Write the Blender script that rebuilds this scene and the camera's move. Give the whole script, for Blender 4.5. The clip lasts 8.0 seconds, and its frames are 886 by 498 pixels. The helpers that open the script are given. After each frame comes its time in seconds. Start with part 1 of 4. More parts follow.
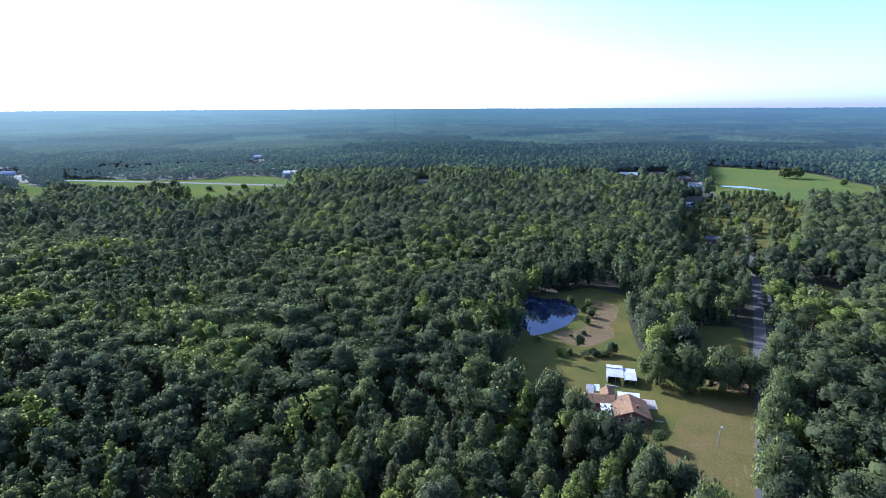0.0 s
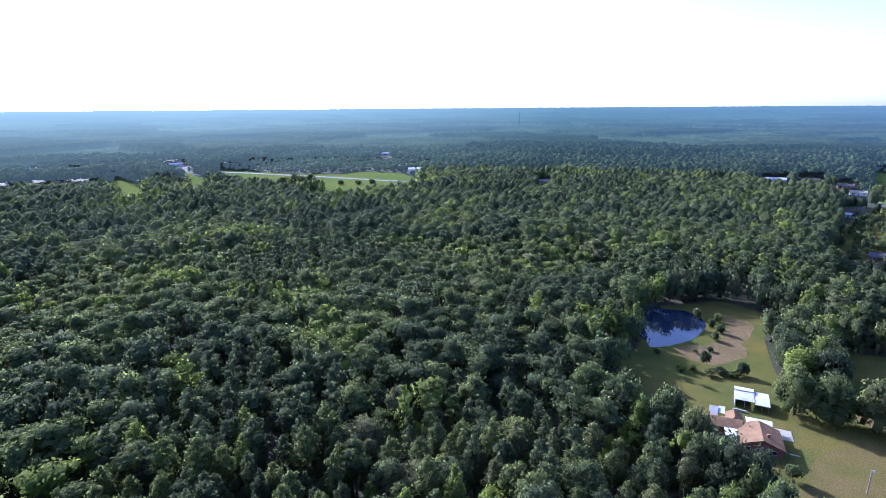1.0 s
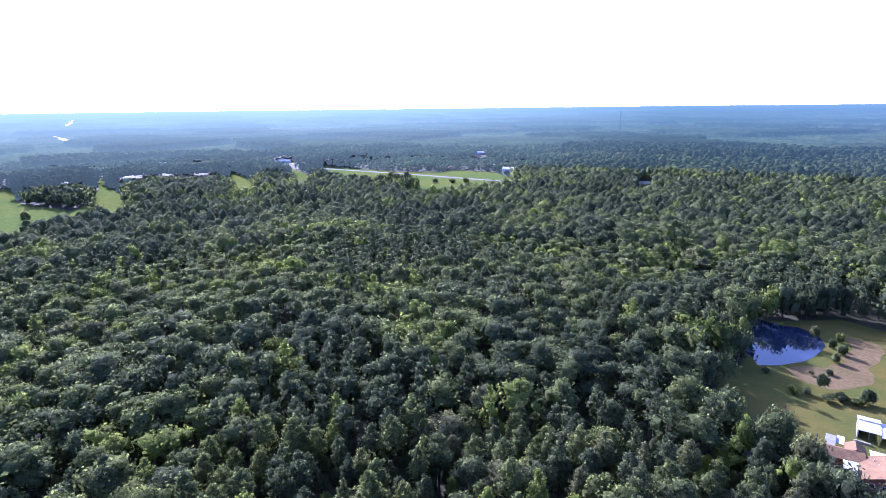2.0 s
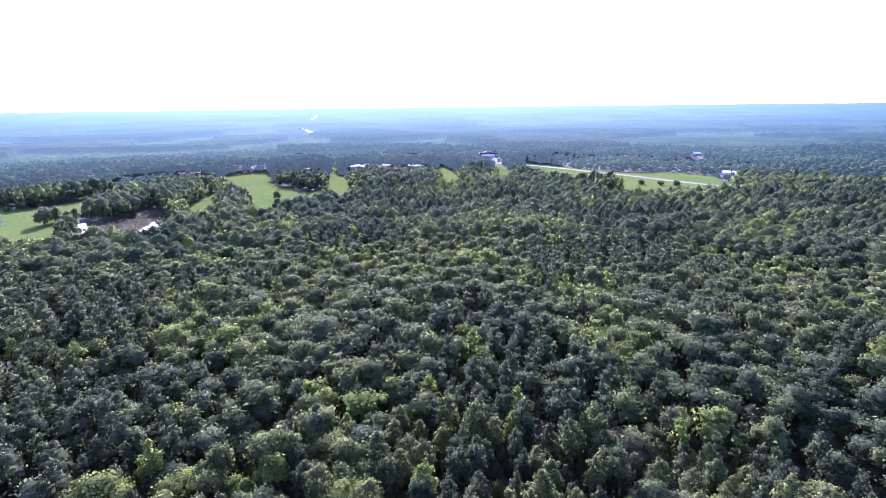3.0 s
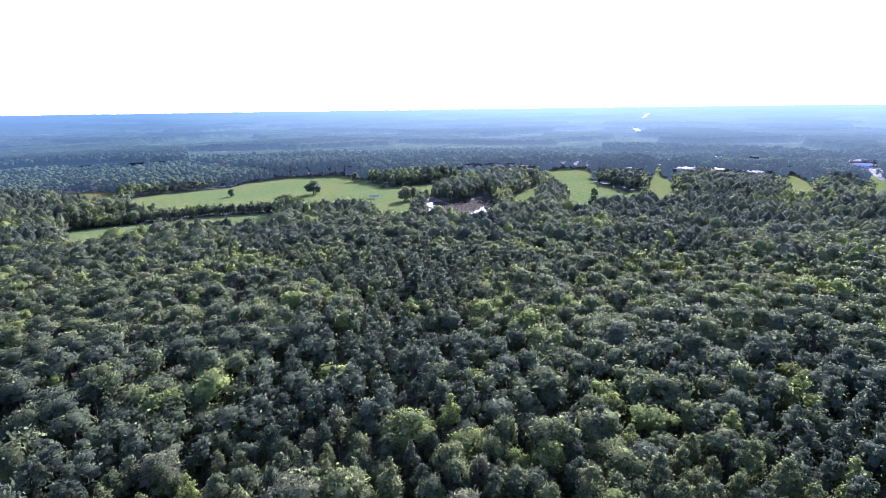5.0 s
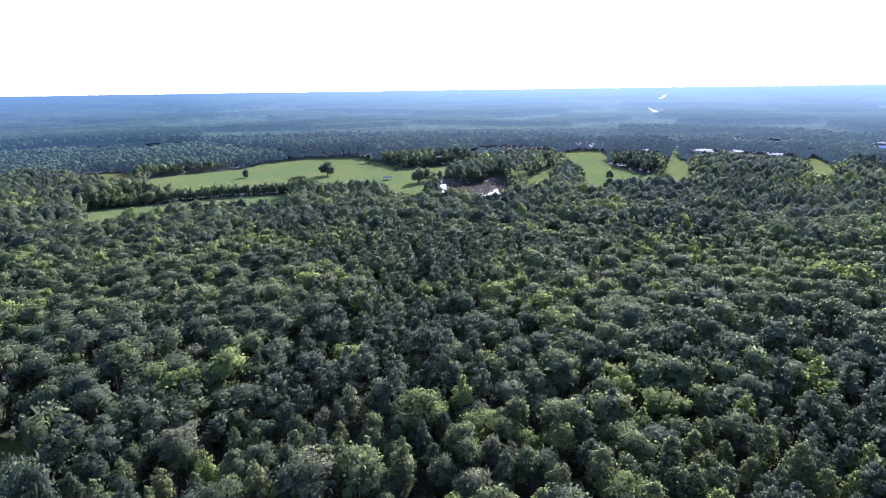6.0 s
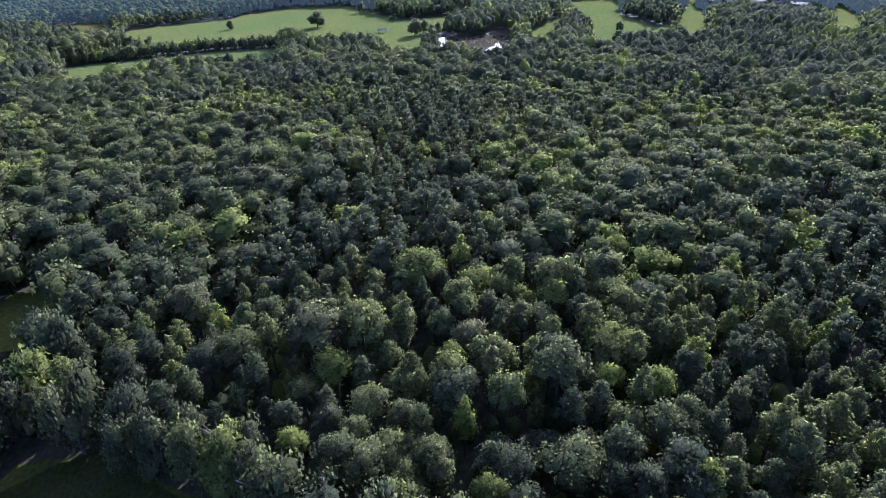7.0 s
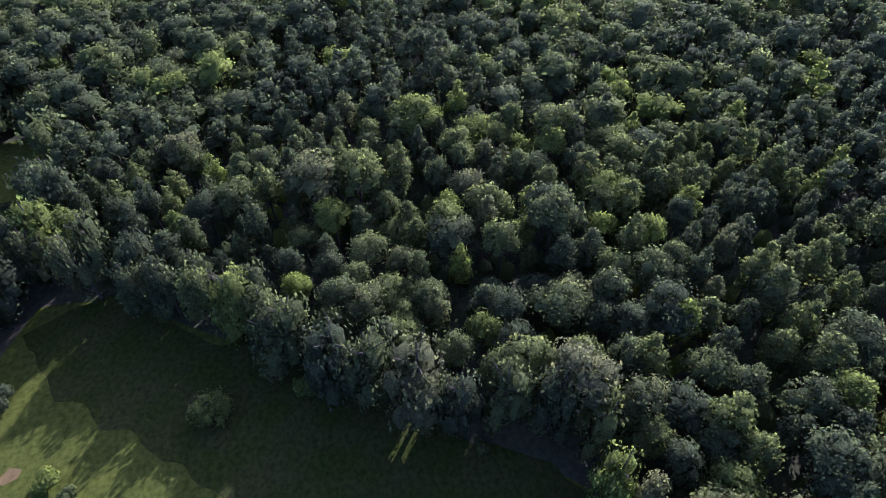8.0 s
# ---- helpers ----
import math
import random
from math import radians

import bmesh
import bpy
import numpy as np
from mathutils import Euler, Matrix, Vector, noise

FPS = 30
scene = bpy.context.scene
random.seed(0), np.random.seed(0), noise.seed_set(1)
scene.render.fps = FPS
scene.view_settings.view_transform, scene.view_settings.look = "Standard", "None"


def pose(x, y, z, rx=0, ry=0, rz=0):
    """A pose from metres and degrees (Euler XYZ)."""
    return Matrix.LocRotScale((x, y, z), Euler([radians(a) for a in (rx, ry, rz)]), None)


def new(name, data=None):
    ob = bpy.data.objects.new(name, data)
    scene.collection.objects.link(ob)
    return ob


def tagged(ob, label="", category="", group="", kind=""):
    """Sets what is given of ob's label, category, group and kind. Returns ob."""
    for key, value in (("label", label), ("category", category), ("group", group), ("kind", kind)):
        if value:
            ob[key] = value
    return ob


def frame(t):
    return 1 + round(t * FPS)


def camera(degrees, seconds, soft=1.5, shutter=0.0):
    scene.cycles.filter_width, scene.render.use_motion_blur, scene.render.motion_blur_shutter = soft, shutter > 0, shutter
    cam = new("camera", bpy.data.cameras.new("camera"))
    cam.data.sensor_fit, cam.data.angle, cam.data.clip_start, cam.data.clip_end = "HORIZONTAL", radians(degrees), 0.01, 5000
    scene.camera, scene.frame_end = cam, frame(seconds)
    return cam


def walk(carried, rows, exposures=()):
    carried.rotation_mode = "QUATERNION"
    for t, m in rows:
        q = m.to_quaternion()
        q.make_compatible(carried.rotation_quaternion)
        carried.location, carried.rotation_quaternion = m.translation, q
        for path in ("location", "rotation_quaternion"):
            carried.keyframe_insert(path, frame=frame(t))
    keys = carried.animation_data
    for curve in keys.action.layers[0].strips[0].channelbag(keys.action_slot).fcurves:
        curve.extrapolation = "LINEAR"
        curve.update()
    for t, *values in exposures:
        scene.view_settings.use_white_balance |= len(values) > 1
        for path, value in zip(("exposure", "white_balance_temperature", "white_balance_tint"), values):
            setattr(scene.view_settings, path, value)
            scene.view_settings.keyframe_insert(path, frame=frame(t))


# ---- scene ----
# The camera hovers about 90 m above a wooded plain, turns left and then tilts down.
cam = camera(78.2, 8.0, 0.8)
ROWS = [  # seconds, x, y, z, yaw, pitch, roll
    (0.0, -0.88, 0.41, 90.06, 0.06, -14.66, -0.23),
    (0.5, 0.05, -0.10, 89.96, 9.76, -14.73, -0.27),
    (1.0, -0.06, 0.01, 90.10, 12.81, -14.71, -0.40),
    (1.2, 0.00, -0.03, 90.00, 14.28, -14.66, -0.41),
    (2.3, -0.20, -0.10, 90.12, 27.84, -14.72, -0.67),
    (2.5, -0.20, -0.25, 90.20, 32.11, -14.73, -0.63),
    (3.0, -0.18, -0.36, 90.20, 43.51, -14.80, -0.68),
    (3.5, -0.01, -0.13, 90.10, 55.78, -14.79, -0.79),
    (4.0, 0.20, 0.10, 90.00, 62.19, -14.69, -0.89),
    (4.5, 0.28, 0.00, 89.97, 72.94, -14.64, -0.86),
    (4.7, 0.25, 0.05, 90.00, 74.97, -14.63, -0.88),
    (5.8, 0.00, 0.12, 90.10, 77.61, -15.09, -0.81),
    (6.0, 0.03, 0.12, 90.01, 77.74, -16.47, -0.81),
    (6.5, 0.20, 0.01, 89.80, 77.83, -23.31, -0.86),
    (7.0, 0.22, -0.08, 89.76, 77.76, -30.88, -0.80),
    (7.5, 0.16, -0.04, 89.76, 77.69, -38.39, -0.90),
    (8.0, 0.12, -0.01, 89.70, 77.57, -46.58, -0.90)]
EXPOSURES = [(0.0, 1.85, 4800, 20), (1.2, 2.1, 4800, 30), (2.5, 2.58, 4850, 46), (3.5, 2.72, 4850, 48), (4.5, 2.62, 4850, 48), (6.0, 2.32, 4850, 42), (7.0, 2.08, 4950, 38), (8.0, 1.95, 5100, 34)]
walk(cam, [(t, pose(x, y, z) @ pose(0, 0, 0, 0, 0, yaw) @ pose(0, 0, 0, 90 + pitch) @ pose(0, 0, 0, 0, 0, roll))
           for t, x, y, z, yaw, pitch, roll in ROWS], EXPOSURES)

# ---- light ----
SUN_YAW, SUN_HEIGHT = 52.0, 26.0
world = bpy.data.worlds.new("sky")
scene.world = world
world.use_nodes = True
wn = world.node_tree.nodes
sky = wn.new("ShaderNodeTexSky")
sky.sky_type, sky.sun_disc = "NISHITA", False
sky.sun_elevation, sky.sun_rotation = radians(SUN_HEIGHT), radians(-SUN_YAW)
sky.altitude, sky.air_density, sky.dust_density, sky.ozone_density = 100, 0.52, 1.6, 0.9
wn["Background"].inputs["Strength"].default_value = 0.12
world.node_tree.links.new(sky.outputs[0], wn["Background"].inputs["Color"])
sun = new("sun", bpy.data.lights.new("sun", "SUN"))
sun.data.energy, sun.data.angle, sun.data.color = 2.7, radians(0.5), (1.0, 0.95, 0.86)
sun.matrix_world = pose(0, 0, 300, 90 - SUN_HEIGHT, 0, SUN_YAW - 180)

# ---- materials ----


def material(name, rough=0.8, spec=0.3, metal=0.0):
    m = bpy.data.materials.new(name)
    m.use_nodes = True
    b = m.node_tree.nodes["Principled BSDF"]
    b.inputs["Roughness"].default_value = rough
    b.inputs["Specular IOR Level"].default_value = spec
    b.inputs["Metallic"].default_value = metal
    return m, m.node_tree.nodes, m.node_tree.links, b


def ramp(nodes, stops, mode="LINEAR"):
    r = nodes.new("ShaderNodeValToRGB")
    r.color_ramp.interpolation = mode
    e = r.color_ramp.elements
    while len(e) < len(stops):
        e.new(0.5)
    for k, (p, c) in zip(e, stops):
        k.position, k.color = p, (*c, 1)
    return r


def texture(nodes, links, scale, detail=4, rough=0.6, coord=None, stretch=None):
    n = nodes.new("ShaderNodeTexNoise")
    n.inputs["Scale"].default_value, n.inputs["Detail"].default_value, n.inputs["Roughness"].default_value = scale, detail, rough
    g = nodes.new("ShaderNodeNewGeometry")
    source = g.outputs["Position"]
    if stretch:
        mp = nodes.new("ShaderNodeMapping")
        mp.inputs["Scale"].default_value = stretch
        links.new(source, mp.inputs["Vector"])
        source = mp.outputs["Vector"]
    links.new(source, n.inputs["Vector"])
    return n


def mixed(nodes, links, factor, a, b, blend="MIX"):
    """Colour mix; factor, a and b are sockets or values."""
    m = nodes.new("ShaderNodeMix")
    m.data_type, m.blend_type = "RGBA", blend
    for sock, v in ((m.inputs["Factor"], factor), (m.inputs[6], a), (m.inputs[7], b)):
        if isinstance(v, bpy.types.NodeSocket):
            links.new(v, sock)
        else:
            sock.default_value = (*v, 1) if isinstance(v, tuple) else v
    return m.outputs[2]


def two_scale(name, stops, fine, coarse, patch, rough=0.9, spec=0.2, bump=0.3, depth=0.05):
    """A surface with fine grain, large patches and relief."""
    m, n, l, b = material(name, rough, spec)
    t1, t2 = texture(n, l, fine, 5), texture(n, l, coarse, 3)
    r1 = ramp(n, stops)
    l.new(t1.outputs["Fac"], r1.inputs[0])
    r2 = ramp(n, [(0.40, (0, 0, 0)), (0.62, (1, 1, 1))])
    l.new(t2.outputs["Fac"], r2.inputs[0])
    l.new(mixed(n, l, r2.outputs[0], r1.outputs[0], mixed(n, l, 1.0, r1.outputs[0], patch, "MULTIPLY")), b.inputs["Base Color"])
    bp = n.new("ShaderNodeBump")
    bp.inputs["Strength"].default_value, bp.inputs["Distance"].default_value = bump, depth
    l.new(t1.outputs["Fac"], bp.inputs["Height"])
    l.new(bp.outputs[0], b.inputs["Normal"])
    return m


GREENS = [(0.0, (0.074, 0.090, 0.050)), (0.25, (0.090, 0.107, 0.054)), (0.5, (0.113, 0.133, 0.055)), (0.72, (0.137, 0.157, 0.055)),
          (0.84, (0.136, 0.140, 0.072)), (0.90, (0.154, 0.182, 0.052)), (1.0, (0.186, 0.220, 0.052))]


def foliage(name, by_object, grain=3.0, clear=0.56, low=0.56, high=1.44, relief=0.45):
    m, n, l, b = material(name, 0.9, 0.04)
    r = ramp(n, GREENS)
    if by_object:
        o = n.new("ShaderNodeObjectInfo")
        l.new(o.outputs["Random"], r.inputs[0])
    else:
        a = n.new("ShaderNodeAttribute")
        a.attribute_name = "tone"
        l.new(a.outputs["Fac"], r.inputs[0])
    g = n.new("ShaderNodeNewGeometry")
    v = ramp(n, [(0.0, (0.66, 0.67, 0.69)), (0.5, (0.98, 0.98, 0.98)), (1.0, (1.32, 1.31, 1.22))])
    l.new(g.outputs["Random Per Island"], v.inputs[0])
    colour = mixed(n, l, 1.0, r.outputs[0], v.outputs[0], "MULTIPLY")
    t = texture(n, l, grain, 5, 0.72)
    spray = ramp(n, [(0.38, (low, low * 1.03, low * 1.03)), (0.5, (0.98, 0.98, 0.98)), (0.62, (high, high * 0.985, high * 0.92))])
    l.new(t.outputs["Fac"], spray.inputs[0])
    colour = mixed(n, l, 1.0, colour, spray.outputs[0], "MULTIPLY")
    l.new(colour, b.inputs["Base Color"])
    bp = n.new("ShaderNodeBump")
    bp.inputs["Strength"].default_value, bp.inputs["Distance"].default_value = relief, 0.4 if relief < 0.5 else 1.0
    l.new(t.outputs["Fac"], bp.inputs["Height"])
    l.new(bp.outputs[0], b.inputs["Normal"])
    tr = n.new("ShaderNodeBsdfTranslucent")
    l.new(mixed(n, l, 1.0, colour, (1.50, 1.52, 1.18), "MULTIPLY"), tr.inputs["Color"])
    mx = n.new("ShaderNodeMixShader")
    mx.inputs[0].default_value = clear
    l.new(b.outputs[0], mx.inputs[1])
    l.new(tr.outputs[0], mx.inputs[2])
    l.new(mx.outputs[0], n["Material Output"].inputs["Surface"])
    return m


LEAF = foliage("leaves", True)
WOOD_LEAF = foliage("woodland_leaves", False)
CANOPY_LEAF = foliage("canopy_leaves", False, 1.6, 0.52, 0.55, 1.4, 0.7)
FAR_LEAF = foliage("distant_leaves", False, 1.0, 0.5, 0.55, 1.4, 0.7)
BARK = two_scale("bark", [(0.3, (0.050, 0.041, 0.032)), (0.7, (0.11, 0.09, 0.07))], 6, 0.5, (0.7, 0.7, 0.7))
FLOOR = two_scale("forest_floor", [(0.3, (0.030, 0.028, 0.016)), (0.7, (0.075, 0.065, 0.038))], 0.9, 0.05, (0.7, 0.95, 0.6))
PASTURE = two_scale("pasture_grass", [(0.3, (0.070, 0.100, 0.025)), (0.7, (0.110, 0.142, 0.040))], 0.25, 0.012, (1.25, 1.05, 1.0), 1.0, 0.0)
LAWN = two_scale("lawn_grass", [(0.32, (0.054, 0.064, 0.016)), (0.68, (0.112, 0.118, 0.032))], 2.4, 0.05, (1.5, 1.15, 1.2), 1.0, 0.0)
DRY = two_scale("dry_grass", [(0.32, (0.094, 0.072, 0.026)), (0.68, (0.172, 0.130, 0.050))], 2.4, 0.07, (0.80, 0.95, 0.76), 1.0, 0.0)
WORN = two_scale("worn_ground", [(0.32, (0.12, 0.095, 0.042)), (0.68, (0.215, 0.168, 0.080))], 2.2, 0.3, (0.75, 0.8, 0.7), 1.0, 0.0)
MEADOW_GRASS = two_scale("meadow_grass", [(0.3, (0.036, 0.045, 0.009)), (0.7, (0.086, 0.094, 0.020))], 0.9, 0.09, (1.15, 1.12, 1.05), 1.0, 0.0)
# Litter and thin grass, its colour darkened to paint the meadow's tree shade.
SHADE_LITTER = two_scale("shade_litter", [(0.3, (0.024, 0.027, 0.009)), (0.7, (0.056, 0.057, 0.018))], 1.1, 0.12, (0.75, 0.9, 0.6), 1.0, 0.0)
EARTH = two_scale("bare_earth", [(0.3, (0.108, 0.072, 0.030)), (0.7, (0.185, 0.124, 0.052))], 0.7, 0.06, (0.8, 0.85, 0.7))
ASPHALT = two_scale("worn_asphalt", [(0.3, (0.082, 0.077, 0.070)), (0.7, (0.13, 0.122, 0.112))], 2.0, 0.06, (1.2, 1.2, 1.15), 0.95, 0.05)
RUNWAY = two_scale("pale_asphalt", [(0.3, (0.12, 0.116, 0.105)), (0.7, (0.17, 0.166, 0.152))], 0.3, 0.02, (0.85, 0.85, 0.85))
CONCRETE = two_scale("concrete", [(0.3, (0.30, 0.275, 0.215)), (0.7, (0.42, 0.385, 0.305))], 1.5, 0.3, (0.85, 0.84, 0.8))
SHINGLE = two_scale("brown_shingle", [(0.3, (0.165, 0.094, 0.045)), (0.7, (0.30, 0.180, 0.090))], 4.0, 0.5, (0.72, 0.74, 0.78))
BRICK = two_scale("red_brick", [(0.3, (0.22, 0.09, 0.06)), (0.7, (0.32, 0.15, 0.10))], 5.0, 0.5, (0.8, 0.8, 0.8))
METAL = two_scale("white_metal_roof", [(0.3, (0.46, 0.455, 0.44)), (0.7, (0.62, 0.61, 0.585))], 1.6, 0.3, (0.82, 0.82, 0.80), 0.55, 0.4, 0.05)
GREY = two_scale("grey_boards", [(0.3, (0.22, 0.21, 0.20)), (0.7, (0.33, 0.32, 0.30))], 3.0, 0.5, (0.8, 0.8, 0.8))
WHITE = two_scale("white_paint", [(0.3, (0.72, 0.71, 0.68)), (0.7, (0.8, 0.8, 0.78))], 1.5, 0.3, (0.92, 0.92, 0.9), 0.6, 0.4, 0.05)
DARK = two_scale("dark_roof", [(0.3, (0.06, 0.06, 0.065)), (0.7, (0.10, 0.10, 0.105))], 2.0, 0.4, (0.85, 0.85, 0.85))
PANE, pn, pl, pb = material("window_glass", 0.08, 0.5)
pb.inputs["Base Color"].default_value = (0.02, 0.025, 0.03, 1)


def water_material(name, colour):
    m, n, l, b = material(name, 0.04, 0.5)
    b.inputs["Base Color"].default_value = (*colour, 1)
    t = texture(n, l, 0.8, 3)
    bp = n.new("ShaderNodeBump")
    bp.inputs["Strength"].default_value, bp.inputs["Distance"].default_value = 0.05, 0.05
    l.new(t.outputs["Fac"], bp.inputs["Height"])
    l.new(bp.outputs[0], b.inputs["Normal"])
    return m


WATER = water_material("pond_water", (0.02, 0.028, 0.05))
MUDDY = water_material("muddy_pond_water", (0.10, 0.085, 0.05))

# ---- helpers for meshes ----


def quads_mesh(name, verts, quads, mats, index=None, tone=None, normals=None):
    """A mesh of quads from arrays."""
    me = bpy.data.meshes.new(name)
    nv, nq = len(verts), len(quads)
    me.vertices.add(nv)
    me.vertices.foreach_set("co", np.ascontiguousarray(verts, dtype=np.float32).ravel())
    me.loops.add(nq * 4)
    me.loops.foreach_set("vertex_index", np.ascontiguousarray(quads, dtype=np.int32).ravel())
    me.polygons.add(nq)
    me.polygons.foreach_set("loop_start", np.arange(0, nq * 4, 4, dtype=np.int32))
    for m in mats:
        me.materials.append(m)
    if index is not None:
        me.polygons.foreach_set("material_index", np.ascontiguousarray(index, dtype=np.int32))
    if tone is not None:
        a = me.attributes.new("tone", "FLOAT", "POINT")
        a.data.foreach_set("value", np.ascontiguousarray(tone, dtype=np.float32))
    if normals is not None:
        a = me.attributes.new("custom_normal", "FLOAT_VECTOR", "POINT")
        a.data.foreach_set("vector", np.ascontiguousarray(normals, dtype=np.float32).ravel())
    me.update(calc_edges=True)
    return me


def part(name, bm, mat, parent=None, label=""):
    me = bpy.data.meshes.new(name)
    bm.to_mesh(me)
    bm.free()
    me.materials.append(mat)
    ob = new(name, me)
    ob.parent = parent
    return tagged(ob, label)


def box(bm, x0, y0, z0, x1, y1, z1):
    v = [bm.verts.new((x, y, z)) for z in (z0, z1) for x, y in ((x0, y0), (x1, y0), (x1, y1), (x0, y1))]
    for f in ((3, 2, 1, 0), (4, 5, 6, 7), (0, 1, 5, 4), (1, 2, 6, 5), (2, 3, 7, 6), (3, 0, 4, 7)):
        bm.faces.new([v[i] for i in f])
    return bm


def boxes(*rows):
    bm = bmesh.new()
    for r in rows:
        box(bm, *r)
    return bm


def slab(points, lift):
    """A solid sheet: points are its lower corners (x, y, z), lift its thickness."""
    bm = bmesh.new()
    low = [bm.verts.new(p) for p in points]
    top = [bm.verts.new((p[0], p[1], p[2] + lift)) for p in points]
    n = len(points)
    bm.faces.new(top)
    bm.faces.new(low[::-1])
    for i in range(n):
        bm.faces.new((low[i], low[(i + 1) % n], top[(i + 1) % n], top[i]))
    return bm


def inside(poly, x, y):
    """Which of the points lie within the polygon."""
    p = np.array(poly, dtype=float)
    hit = np.zeros(np.shape(x), dtype=bool)
    j = len(p) - 1
    for i in range(len(p)):
        (xi, yi), (xj, yj) = p[i], p[j]
        cross = ((yi > y) != (yj > y)) & (x < (xj - xi) * (y - yi) / (yj - yi + 1e-12) + xi)
        hit ^= cross
        j = i
    return hit


def smooth_outline(poly, step, wobble, seed=0):
    """The polygon's outline with rounded corners and an uneven edge."""
    p = np.array(poly, dtype=float)
    out = []
    n = len(p)
    for i in range(n):
        a, b, c, d = p[i - 1], p[i], p[(i + 1) % n], p[(i + 2) % n]
        k = max(2, int(np.hypot(*(c - b)) / step))
        for t in np.arange(k) / k:
            q = 0.5 * (2 * b + (c - a) * t * 0.7 + (2 * a - 5 * b + 4 * c - d) * t * t * 0.7 + (3 * b - a - 3 * c + d) * t ** 3 * 0.7)
            q = 0.35 * (b + (c - b) * t) + 0.65 * q if 0 < t < 1 else q
            v = Vector((q[0] / (step * 3), q[1] / (step * 3), seed))
            q = q + wobble * np.array([noise.noise(v), noise.noise(v + Vector((9, 4, 7)))])
            out.append(tuple(q))
    return out


def sheet(name, poly, z, mat, label, step=12, wobble=5, category="field"):
    """A piece of open ground or water laid on the plain."""
    bm = bmesh.new()
    vs = [bm.verts.new((x, y, z)) for x, y in smooth_outline(poly, step, wobble, z * 50)]
    f = bm.faces.new(vs)
    f.normal_update()
    if f.normal.z < 0:
        bmesh.ops.reverse_faces(bm, faces=[f])
    bmesh.ops.triangulate(bm, faces=bm.faces[:])
    return tagged(part(name, bm, mat), label, category, kind="structure")


def strip(name, line, width, z, mat, label, category="road"):
    """A road along a line of points."""
    bm = bmesh.new()
    pts = [Vector((x, y, z)) for x, y in line]
    rows = []
    for i, p in enumerate(pts):
        d = (pts[min(i + 1, len(pts) - 1)] - pts[max(i - 1, 0)]).normalized()
        side = Vector((-d.y, d.x, 0)) * width / 2
        rows.append((bm.verts.new(p + side), bm.verts.new(p - side)))
    for (a, b), (c, d) in zip(rows, rows[1:]):
        bm.faces.new((a, b, d, c))
    return tagged(part(name, bm, mat), label, category, kind="structure")


# ---- plan of the open ground ----
HOME = [(56, 84), (50, 108), (46, 117), (41, 128), (36, 139), (30, 151), (21, 160), (18, 178), (27, 200), (31, 212), (34, 230), (42, 252),
        (54, 256), (72, 266), (80, 263), (98, 241), (94, 229), (84, 230), (76, 208), (74, 190), (84, 176), (100, 166), (100, 150), (92, 134), (80, 112), (68, 90)]
MEADOW = [(-66, -76), (-86, -68), (-84, -52), (-72, -36), (-64, -22), (-55, -10), (-46, 0), (-39, 10), (-33, 20), (-26, 28), (-10, 30), (8, 22), (14, -6), (4, -30), (-10, -60), (-30, -95), (-60, -98)]
GLADE = [(-130, -97), (-150, -94), (-152, -82), (-140, -75), (-122, -74), (-106, -70), (-96, -73), (-106, -87)]
ROAD = [(-45, -106), (-5, -34), (35, 38), (75, 110), (95, 146), (111, 177), (131, 212), (163, 272), (182, 310), (197, 343), (233, 411), (283, 572), (300, 640)]
EAST_FIELD = [(394, 831), (405, 835), (461, 790), (489, 777), (497, 722), (487, 652), (487, 615), (428, 534), (383, 482), (363, 486), (345, 496), (327, 515), (318, 535), (282, 556), (304, 635)]
PARK = [(288, 563), (327, 554), (341, 504), (228, 338), (198, 302), (168, 282), (142, 302), (146, 345), (220, 483)]
EAST_GLADE = [(102, 214), (123, 212), (115, 192), (103, 168), (88, 170), (86, 190)]
SIDE_GLADE = [(183, 279), (203, 256), (186, 238), (164, 214), (158, 224), (174, 252)]
AIRFIELD = [(-507, 717), (-442, 715), (-367, 697), (-340, 700), (-299, 708), (-289, 740), (-233, 732), (-208, 708), (-179, 654), (-153, 544), (-159, 534), (-183, 514), (-205, 487), (-217, 470), (-226, 445), (-241, 486), (-273, 515), (-297, 527), (-338, 539), (-382, 569), (-423, 600)]
PATCH_A = [(-539, 684), (-496, 658), (-448, 611), (-348, 471), (-370, 481), (-413, 532)]
PATCH_B = [(-580, 598), (-573, 607), (-525, 573), (-486, 544), (-392, 438), (-388, 415), (-423, 444)]
PATCH_C = [(-528, 361), (-606, 422), (-716, 504), (-769, 588), (-763, 604), (-720, 569), (-704, 513), (-648, 462), (-601, 437), (-546, 409), (-399, 301), (-401, 287), (-403, 278)]
PATCH_D = [(-656, 296), (-720, 333), (-736, 362), (-724, 395), (-670, 377), (-631, 350), (-566, 330), (-535, 332), (-509, 326), (-524, 351), (-519, 353), (-410, 279), (-410, 257), (-420, 246), (-397, 216), (-395, 206), (-454, 230), (-532, 266), (-540, 256)]
PATCH_E = [(-522, 200), (-548, 224), (-594, 260), (-593, 266), (-464, 205), (-421, 172), (-431, 167)]
